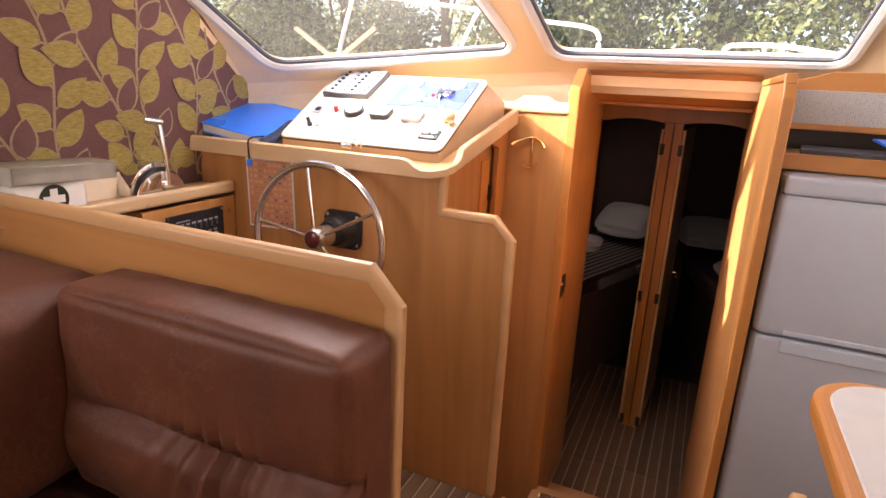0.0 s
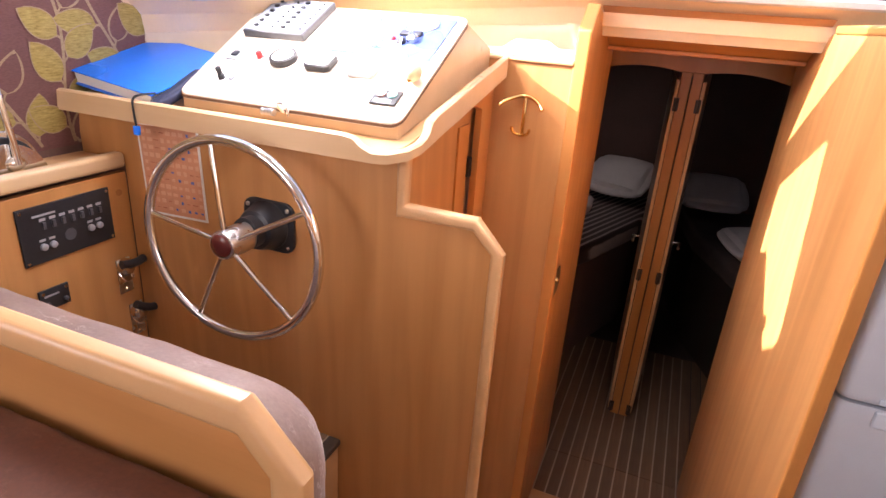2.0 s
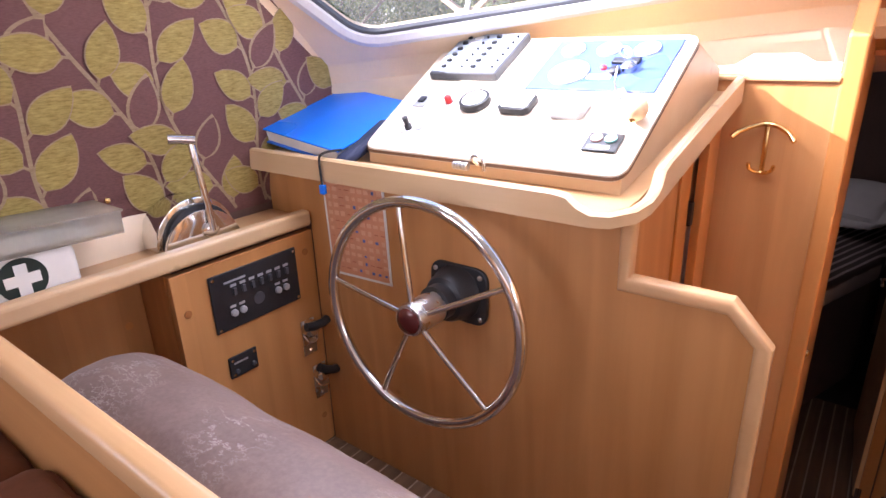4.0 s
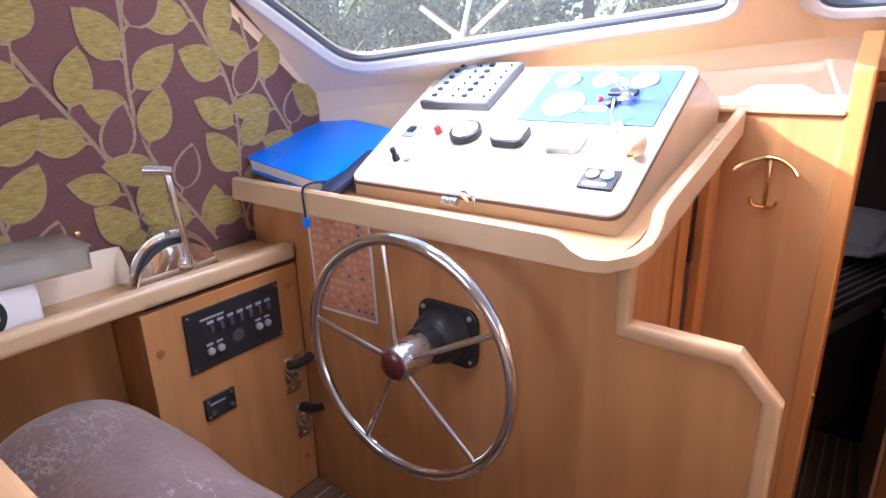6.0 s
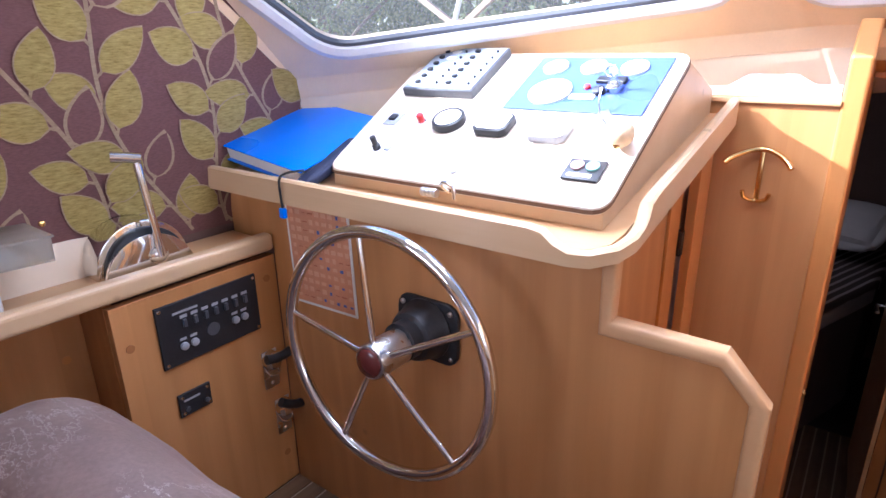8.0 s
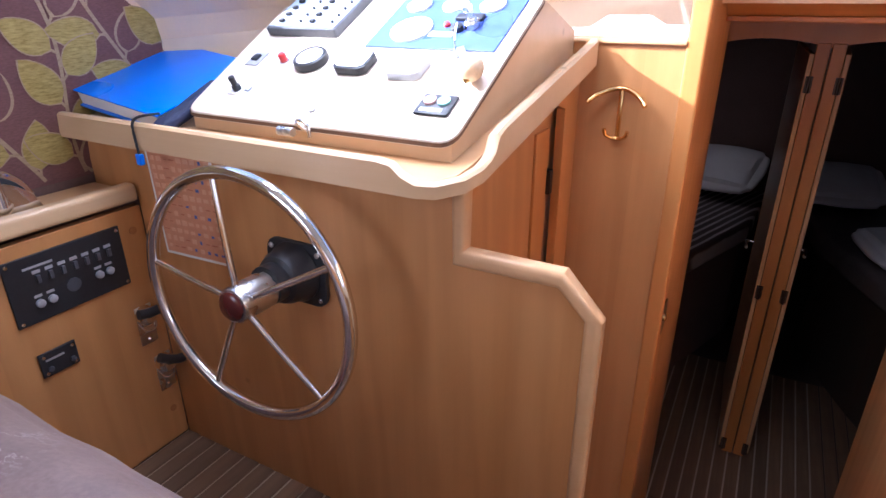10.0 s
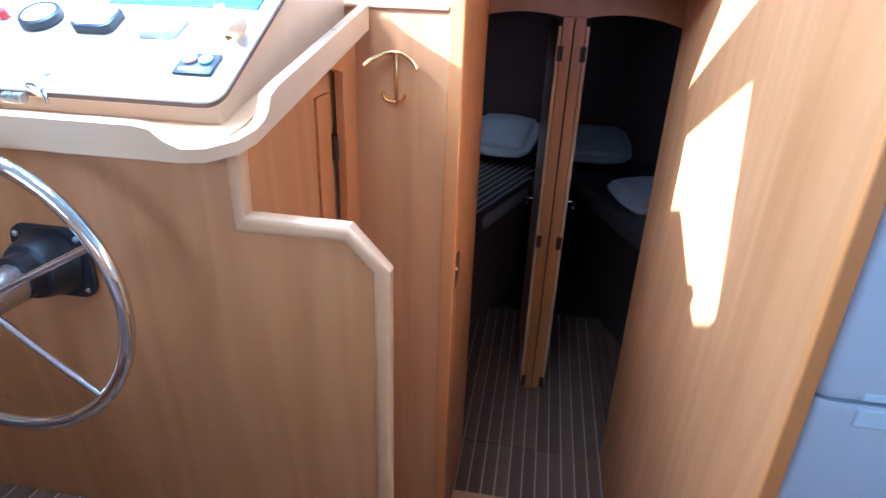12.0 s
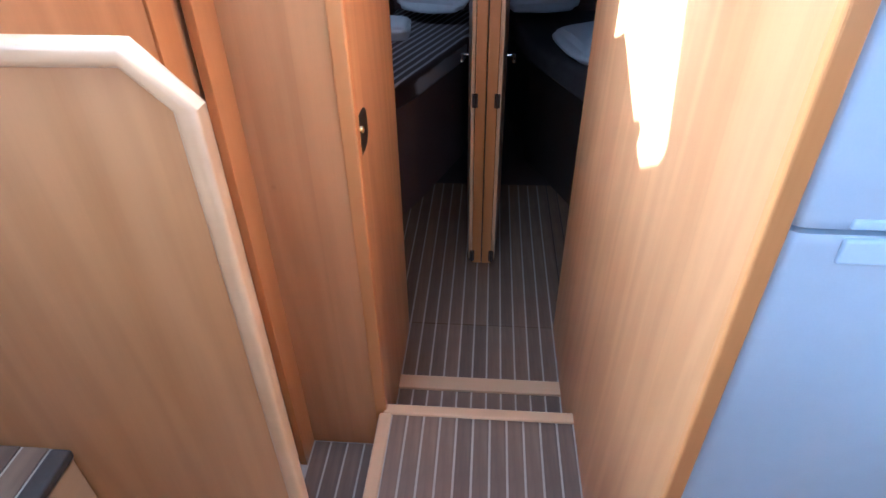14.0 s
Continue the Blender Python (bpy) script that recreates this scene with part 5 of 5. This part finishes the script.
# ---- shelf unit over the fridge ----
def grille_material():
    m, n, l, b = nodes_of("perforated_grey_grille")
    tc, mp, vo = (n.new("ShaderNode" + k) for k in ("TexCoord", "Mapping", "TexVoronoi"))
    l.new(tc.outputs["Object"], mp.inputs["Vector"])
    l.new(mp.outputs[0], vo.inputs["Vector"])
    vo.inputs["Scale"].default_value, vo.inputs["Randomness"].default_value = 170, 0.15
    c = ramp(n, l, vo.outputs["Distance"], [(0.30, (0.10, 0.10, 0.10)), (0.45, (0.50, 0.49, 0.47))])
    l.new(c, b.inputs["Base Color"])
    b.inputs["Roughness"].default_value = 0.5
    return m


unit = thing("shelf_unit", (0.75, 0.3, 0.93), "wooden open shelf with a grey perforated back over the fridge", "shelf")
part("fascia", box(0.352, 1.60, 0.105, 0.130, 0.910, 0.952, 0.005, 3), trim_x, unit, "wooden front rail")
part("shelf", box(0.352, 1.60, 0.13, 0.50, 0.925, 0.940, 0.001), pale_x, unit)
# This sheet's near-black colour paints in the shade of the open space.
part("back", box(0.352, 1.60, 0.48, 0.50, 0.94, 1.12, 0.001), dark_edge_shade, unit, "back coloured near black for the shaded space behind the valance")
part("valance", box(0.352, 1.60, 0.385, 0.400, 1.022, 1.118, 0.001), grille_material(), unit, "grey perforated valance")
part("valance_rail", box(0.352, 1.60, 0.378, 0.404, 1.004, 1.022, 0.003), trim_x, unit, "thin wooden rail")
part("top_rail", prism([(0.352, 1.115), (0.352, 1.145), (0.40, 1.150), (0.47, 1.172), (1.60, 1.172), (1.60, 1.115)], "y", 0.40, 0.43, 0.004), trim_x, unit, "curved wooden top rail")
mag = thing("blue_magazine", (0.72, 0.30, 0.94), "blue and dark papers lying on the shelf over the fridge", "magazine")
part("cover", placed(box(-0.14, 0.14, -0.10, 0.10, 0, 0.006, 0.001), Matrix.Translation((0.74, 0.24, 0.975)) @ Matrix.Rotation(radians(14), 4, "Z") @ Matrix.Rotation(radians(8), 4, "X")), blue_plastic, mag, "blue cover")
part("under_sheet", placed(box(-0.13, 0.13, -0.10, 0.10, 0, 0.018, 0.002), Matrix.Translation((0.54, 0.27, 0.942)) @ Matrix.Rotation(radians(-6), 4, "Z")), dark_grey, mag, "dark booklet")

# ---- worktop and bench end ----
worktop_mat = plain("worn_white_laminate", (0.56, 0.54, 0.51), 0.4, grain=25, vary=0.07, relief=0.02)
counter = thing("galley_worktop", (0.95, -1.14, SALOON_Z), "white laminate worktop with a thick rounded wooden edge", "worktop")
TOP = [(p[0] + 0.90, p[1] - 1.07) for p in rounded_rect(1.0, 1.18, 0.11, 8)]
part("top", prism([(0.90 + (x - 0.90) * 0.955, -1.07 + (y + 1.07) * 0.965) for x, y in TOP], "z", 0.580, 0.6035, 0.003), worktop_mat, counter, "white laminate top")
part("edge", prism(TOP, "z", 0.555, 0.601, 0.014, 3), trim_y, counter, "thick wooden edge")
part("base", box(0.60, 1.40, -1.70, -0.68, SALOON_Z, 0.558, 0.003), veneer, counter)
bench = thing("bench_end", (0.452, -0.8, SALOON_Z), "low wooden bench end with a pale rounded top", "bench")
part("panel", prism([(-0.40, SALOON_Z), (-0.40, 0.235), (-0.44, 0.290), (-1.2, 0.290), (-1.2, SALOON_Z)], "x", 0.442, 0.462, 0.001), veneer_y, bench)
part("top_moulding", sweep([(0.452, -1.2, 0.295), (0.452, -0.438, 0.295), (0.452, -0.395, 0.237), (0.452, -0.395, SALOON_Z)], edge_profile(0.030, 0.034), up=(1, 0, 0)), pale_y, bench, "pale rounded moulding", True)

# white plate on top of the hook bulkhead
plate = thing("hatch_plate", (-0.5, 0.69, 1.00), "white shaped plate lying along the top of the bulkhead", "plate")
part("plate", prism([(-0.650, 1.000), (-0.358, 1.000), (-0.358, 1.030), (-0.410, 1.030), (-0.446, 1.051), (-0.547, 1.051), (-0.590, 1.023), (-0.650, 1.020)], "y", 0.715, 0.725, 0.002), white_plastic, plate)
part("ledge", box(-0.66, -0.352, 0.672, 0.885, 0.989, 1.001, 0.003), pale_x, plate, "pale ledge under it")

# ---- leaf print of the side lining ----
def print_material(name, lo, hi):
    m, n, l, b = nodes_of(name)
    weave = noise_of(n, l, 260, 3, (1, 0.18, 1), 0.7)
    c = ramp(n, l, weave, [(0.32, lo), (0.68, hi)])
    l.new(c, b.inputs["Base Color"])
    b.inputs["Roughness"].default_value = 0.85
    bump(n, l, b, weave, 0.3, 0.001)
    return m


olive_print = print_material("olive_print", (0.25, 0.185, 0.045), (0.46, 0.36, 0.115))
beige_print = print_material("beige_print", (0.30, 0.21, 0.13), (0.42, 0.31, 0.20))


def pillar_z(y):
    """Upper bound of the lining at y."""
    pts = SIDE[2:8]
    for (y0, z0), (y1, z1) in zip(pts, pts[1:]):
        if y1 <= y <= y0:
            return z0 + (z1 - z0) * (y - y0) / (y1 - y0)
    return 1.74 if y < -0.95 else 0.99


def flat(points, h):
    """Points (y, z) on the lining, h in front of it, held inside its outline."""
    out = []
    for y, z in points:
        y = min(y, 0.428)
        z = max(0.692, min(z, pillar_z(y) - 0.002))
        out.append((wall_x(z) + h, y, z))
    return out


def leaf_shape(y, z, a, length, width, grow=0.0, n=9):
    """A pointed leaf from its stalk end at (y, z), towards the angle a."""
    c, s = math.cos(a), math.sin(a)
    side = []
    for i in range(n + 1):
        t = i / n
        w = width * (math.sin(math.pi * t ** 0.80) ** 0.78) * 0.5
        side.append((t * length, w))
    pts = [(u + (grow if i == n else -grow if i == 0 else 0), w + grow) for i, (u, w) in enumerate(side)]
    loop = pts + [(u, -w) for u, w in reversed(pts[1:-1])]
    return [(y + u * c - w * s, z + u * s + w * c) for u, w in loop]


olive_bm, beige_bm, inner_bm = bmesh.new(), bmesh.new(), bmesh.new()


def lay(bm, pts, h):
    q = flat(pts, h)
    cy, cz = sum(p[1] for p in q) / len(q), sum(p[2] for p in q) / len(q)
    vs = [bm.verts.new(p) for p in q]
    mid = bm.verts.new((sum(p[0] for p in q) / len(q), cy, cz))
    for i in range(len(vs)):
        bm.faces.new((vs[i], vs[(i + 1) % len(vs)], mid))


def ribbon(pts, w):
    for (y0, z0), (y1, z1) in zip(pts, pts[1:]):
        d = math.hypot(y1 - y0, z1 - z0)
        ny, nz = -(z1 - z0) / d * w / 2, (y1 - y0) / d * w / 2
        q = flat([(y0 + ny, z0 + nz), (y0 - ny, z0 - nz), (y1 - ny, z1 - nz), (y1 + ny, z1 + nz)], 0.0010)
        vs = [beige_bm.verts.new(p) for p in q]
        beige_bm.faces.new(vs)


def print_leaf(st, a, length, width, outline, rise):
    """One leaf; rise keeps leaves that cross from lying in one plane."""
    lay(beige_bm, leaf_shape(st[0], st[1], a, length, width, 0.0030), 0.0014 + rise)
    if outline:
        lay(inner_bm, leaf_shape(st[0], st[1], a, length, width, -0.0040), 0.0018 + rise)
    else:
        lay(olive_bm, leaf_shape(st[0], st[1], a, length, width, 0.0), 0.0018 + rise)


def inside_lining(p, gap):
    return p[0] < 0.43 - gap and 0.692 + gap < p[1] < pillar_z(p[0]) - gap


STEM_GAP, LEAF_STEP = 0.168, 0.060
for col in range(-6, 10):
    def stem_at(z, col=col):
        """A stem leaning aft as it rises, swaying a little."""
        u = z - 0.69
        return (-0.30 + col * STEM_GAP - 0.34 * u + 0.042 * math.sin(8.5 * u + 2.3 * col), z)
    line = [stem_at(0.60 + 0.02 * i) for i in range(58)]
    run = []
    for p in line + [(9, 9)]:
        if inside_lining(p, 0.003):
            run.append(p)
        else:
            if len(run) > 1:
                ribbon(run, 0.0085)
            run = []
    for k in range(19):
        p, q = stem_at(0.56 + LEAF_STEP * k + 0.033 * (col % 2)), stem_at(0.58 + LEAF_STEP * k + 0.033 * (col % 2))
        heading = math.atan2(q[1] - p[1], q[0] - p[0])
        a = heading + (1 if k % 2 else -1) * radians(44 + 7 * math.sin(k * 1.7 + col))
        length, width = 0.116 + 0.009 * math.sin(k * 2.3 + 1.3 * col), 0.069 + 0.005 * math.cos(k * 1.9 + col)
        st = (p[0] + 0.018 * math.cos(a), p[1] + 0.018 * math.sin(a))
        mid = (st[0] + length / 2 * math.cos(a), st[1] + length / 2 * math.sin(a))
        if not inside_lining(mid, 0.012):
            continue
        if inside_lining(p, 0.003):
            ribbon([p, st], 0.006)
        print_leaf(st, a, length, width, (k + 2 * col) % 6 == 0, 0.0007 * ((k + 3 * col) % 5))
for nm, bm, mat, lab in (("leaf_print", olive_bm, olive_print, "olive printed leaves"), ("stalk_print", beige_bm, beige_print, "beige printed stalks and outlines"), ("open_leaf_print", inner_bm, plum, "plum insides of outlined leaves")):
    tagged(part(nm, bm, mat, fabric_wall, lab), kind="stuff")
for y, z in ((0.372, 1.0), (-0.43, 0.80)):
    part("stud", lathe([(0.007, 0), (0.006, 0.004), (0.0005, 0.006)], Matrix.Translation((wall_x(z), y, z)) @ Matrix.Rotation(radians(90), 4, "Y"), 12), brass, fabric_wall, "brass stud", True)

# ---- outside: bow rail, deck, mooring post, trees, bank ----
structure("foredeck", prism([(-1.45, 0.95), (1.55, 0.95), (1.0, 2.9), (0.05, 3.4), (-0.9, 2.9)], "z", 1.085, 1.12, 0.01), white_plastic, "white foredeck ahead of the windscreen", "deck")


def rail(name, label, bars, r=0.0125):
    ob = thing(name, bars[0][0], label, "rail", "bow rails")
    for b in bars:
        part("tube", tube(smooth_path(b, 5) if len(b) > 2 else b, r, 10), white_plastic, ob, "", True)
    return ob


rail("bow_rail", "white tubular rail on the foredeck", [
    [(-2.15, 2.35, 1.70), (-1.85, 2.45, 1.67), (-1.37, 2.6, 1.624), (-0.99, 2.7, 1.59), (-0.72, 2.75, 1.56), (-0.64, 2.75, 1.50), (-0.64, 2.75, 1.36), (-0.64, 2.75, 1.11)],
    [(-1.50, 2.55, 1.63), (-1.66, 2.6, 1.35), (-1.76, 2.6, 1.0)], [(-2.40, 2.4, 1.90), (-2.58, 2.45, 1.45), (-2.74, 2.5, 1.0)]], 0.016)
rail("low_rail", "low white tubular rail at the bow", [[(-0.60, 2.9, 1.355), (-0.32, 2.95, 1.41), (-0.06, 3.0, 1.445), (0.02, 3.0, 1.43), (0.03, 3.0, 1.36), (0.03, 3.0, 1.11)], [(-0.32, 2.95, 1.41), (-0.36, 2.95, 1.11)]], 0.014)
rail("low_rail", "low white tubular rail at the bow", [[(0.17, 2.9, 0.99), (0.17, 2.9, 1.40), (0.19, 2.9, 1.46), (0.25, 2.9, 1.475), (0.50, 2.75, 1.46), (0.80, 2.6, 1.40), (0.95, 2.5, 1.36), (0.98, 2.5, 1.11)], [(0.50, 2.75, 1.455), (0.53, 2.75, 1.11)]], 0.016)
structure("ground", prism([(-400, -400), (400, -400), (400, 400), (-400, 400)], "z", -1.6, -1.4, 0), plain("river_bank", (0.10, 0.11, 0.05), 0.9, grain=4, vary=0.4), "grassy river bank", "ground")
post = thing("mooring_post", (-4.4, 5.0, -1.4), "weathered wooden mooring post with two short slanting braces", "post")
weathered = wood("weathered_wood", "z", (0.20, 0.13, 0.08), (0.33, 0.22, 0.14), (0.45, 0.32, 0.21), 0.8, 0.0)
part("upright", box(-4.50, -4.30, 4.9, 5.1, -1.4, 1.48, 0.01), weathered, post)
for a, b in (((-4.40, 5, 1.40), (-5.0, 5, 1.78)), ((-4.36, 5, 1.40), (-3.80, 5, 1.78))):
    part("brace", sweep([a, b], [(-0.028, -0.03), (0.028, -0.03), (0.028, 0.03), (-0.028, 0.03)]), weathered, post)


def leaf_green():
    m, n, l, b = nodes_of("tree_leaves")
    g = n.new("ShaderNodeNewGeometry")
    c = ramp(n, l, g.outputs["Random Per Island"], [(0.0, (0.045, 0.075, 0.022)), (0.5, (0.13, 0.175, 0.055)), (1.0, (0.26, 0.29, 0.11))])
    l.new(c, b.inputs["Base Color"])
    b.inputs["Roughness"].default_value = 0.55
    through_leaf, mix = n.new("ShaderNodeBsdfTranslucent"), n.new("ShaderNodeMixShader")
    mix.inputs[0].default_value = 0.4
    l.new(c, through_leaf.inputs["Color"])
    l.new(b.outputs[0], mix.inputs[1])
    l.new(through_leaf.outputs[0], mix.inputs[2])
    l.new(mix.outputs[0], n["Material Output"].inputs["Surface"])
    return m


leaves_mat = leaf_green()
bark = plain("bark", (0.12, 0.09, 0.065), 0.9, grain=18, vary=0.35, relief=0.6)


def tree(x, y, height, spread, seed, count):
    r = random.Random(seed)
    ob = thing("tree", (x, y, -1.4), "leafy broadleaf tree in full sun on the river bank", "tree", "bank trees")
    top = -1.4 + height
    path = [(x + r.uniform(-0.12, 0.12) * i, y + r.uniform(-0.1, 0.1) * i, -1.45 + height * 0.8 * i / 5) for i in range(6)]
    rings = [[Vector(p) + Vector((math.cos(t) * w, math.sin(t) * w, 0)) for t in [2 * math.pi * k / 9 for k in range(9)]] for p, w in zip(path, (0.20, 0.15, 0.13, 0.10, 0.07, 0.03))]
    part("trunk", loft(rings), bark, ob, "", True)
    blobs = []
    for i in range(22):
        a, h = r.uniform(0, 2 * math.pi), r.uniform(0.12, 0.95)
        d = spread * r.uniform(0.25, 0.9) * (1.1 - 0.6 * abs(h - 0.45))
        c = Vector((x + d * math.cos(a), y + d * math.sin(a) * 0.7, -1.4 + height * h))
        blobs.append((c, spread * r.uniform(0.22, 0.42)))
        j = min(4, int(h * 5))
        part("limb", tube(smooth_path([path[j], (Vector(path[j]) * 0.5 + c * 0.5) + Vector((0, 0, 0.15)), c], 3), 0.03, 6), bark, ob)
    verts, faces = [], []
    for i in range(count):
        c, rad = blobs[r.randrange(len(blobs))]
        n = Vector((r.gauss(0, 1), r.gauss(0, 1), r.gauss(0, 1))).normalized()
        p = c + n * rad * r.uniform(0.55, 1.05)
        u = Vector((r.gauss(0, 1), r.gauss(0, 1), r.gauss(0, 1))).normalized()
        v = u.cross(n)
        v = v.normalized() if v.length > 1e-3 else Vector((1, 0, 0))
        s = r.uniform(0.035, 0.075)
        k = len(verts)
        verts += [tuple(p - u * s), tuple(p + v * s * 0.5), tuple(p + u * s), tuple(p - v * s * 0.5)]
        faces.append((k, k + 1, k + 2, k + 3))
    me = bpy.data.meshes.new("crown")
    me.from_pydata(verts, [], faces)
    me.materials.append(leaves_mat)
    crown = new("crown", me)
    crown.parent = ob
    crown.matrix_parent_inverse = base_of(ob).inverted()
    tagged(crown, "many small sunlit leaves", kind="stuff")
    return ob


for x, y, h, s, seed in ((-9.5, 7.5, 6.5, 2.4, 1), (-6.8, 8.6, 6.2, 2.3, 2), (-4.4, 9.0, 6.8, 2.4, 3), (-1.9, 9.6, 6.0, 2.3, 4), (0.6, 9.2, 6.6, 2.4, 5), (3.0, 9.8, 6.4, 2.4, 6), (5.6, 9.2, 6.8, 2.5, 7), (-3.2, 12.0, 8.5, 3.0, 8), (2.2, 12.5, 8.5, 3.2, 9), (-8.2, 11.5, 8.5, 3.2, 10), (7.2, 12, 8.0, 3.2, 12)):
    tree(x, y, h, s, seed, 24000)

# ---- floor planks ----
PITCH, JOINT = 0.0553, 0.0072
plank_meshes = {}


def plank_mesh(length, width):
    key = (round(length, 3), round(width, 4))
    if key not in plank_meshes:
        bm = box(0, width, 0, length, -0.006, 0, 0.0008, 1)
        me = bpy.data.meshes.new("plank")
        bm.to_mesh(me)
        bm.free()
        me.materials.append(plank_mat)
        plank_meshes[key] = me
    return plank_meshes[key]


def planks(parent, x0, x1, y0, y1, z, n=0):
    n = n or max(1, round((x1 - x0) / PITCH))
    p = (x1 - x0) / n
    for i in range(n):
        ob = new("plank", plank_mesh(y1 - y0, p - JOINT))
        ob.parent = parent
        ob.location = (x0 + p * i + JOINT / 2, y0, z)
        ob.matrix_parent_inverse = base_of(parent).inverted()


planks(floor_landing, -0.292, 0.316, 0.085, 0.663, LANDING_Z)
planks(floor_cabin, -0.590, -0.345, 0.085, 0.680, CABIN_Z)
planks(floor_cabin, -0.316, 0.316, 0.715, 0.943, CABIN_Z)
planks(floor_cabin, -0.316, 0.316, 1.014, 1.325, CABIN_Z)
planks(floor_cabins, -0.6607, 0.6607, 1.328, 2.60, CABIN_Z, 23)
planks(floor_helm_step, -0.745, -0.302, -0.795, -0.001, STEP_Z)
planks(floor_helm, -1.438, -0.778, -0.795, -0.001, HELM_Z)
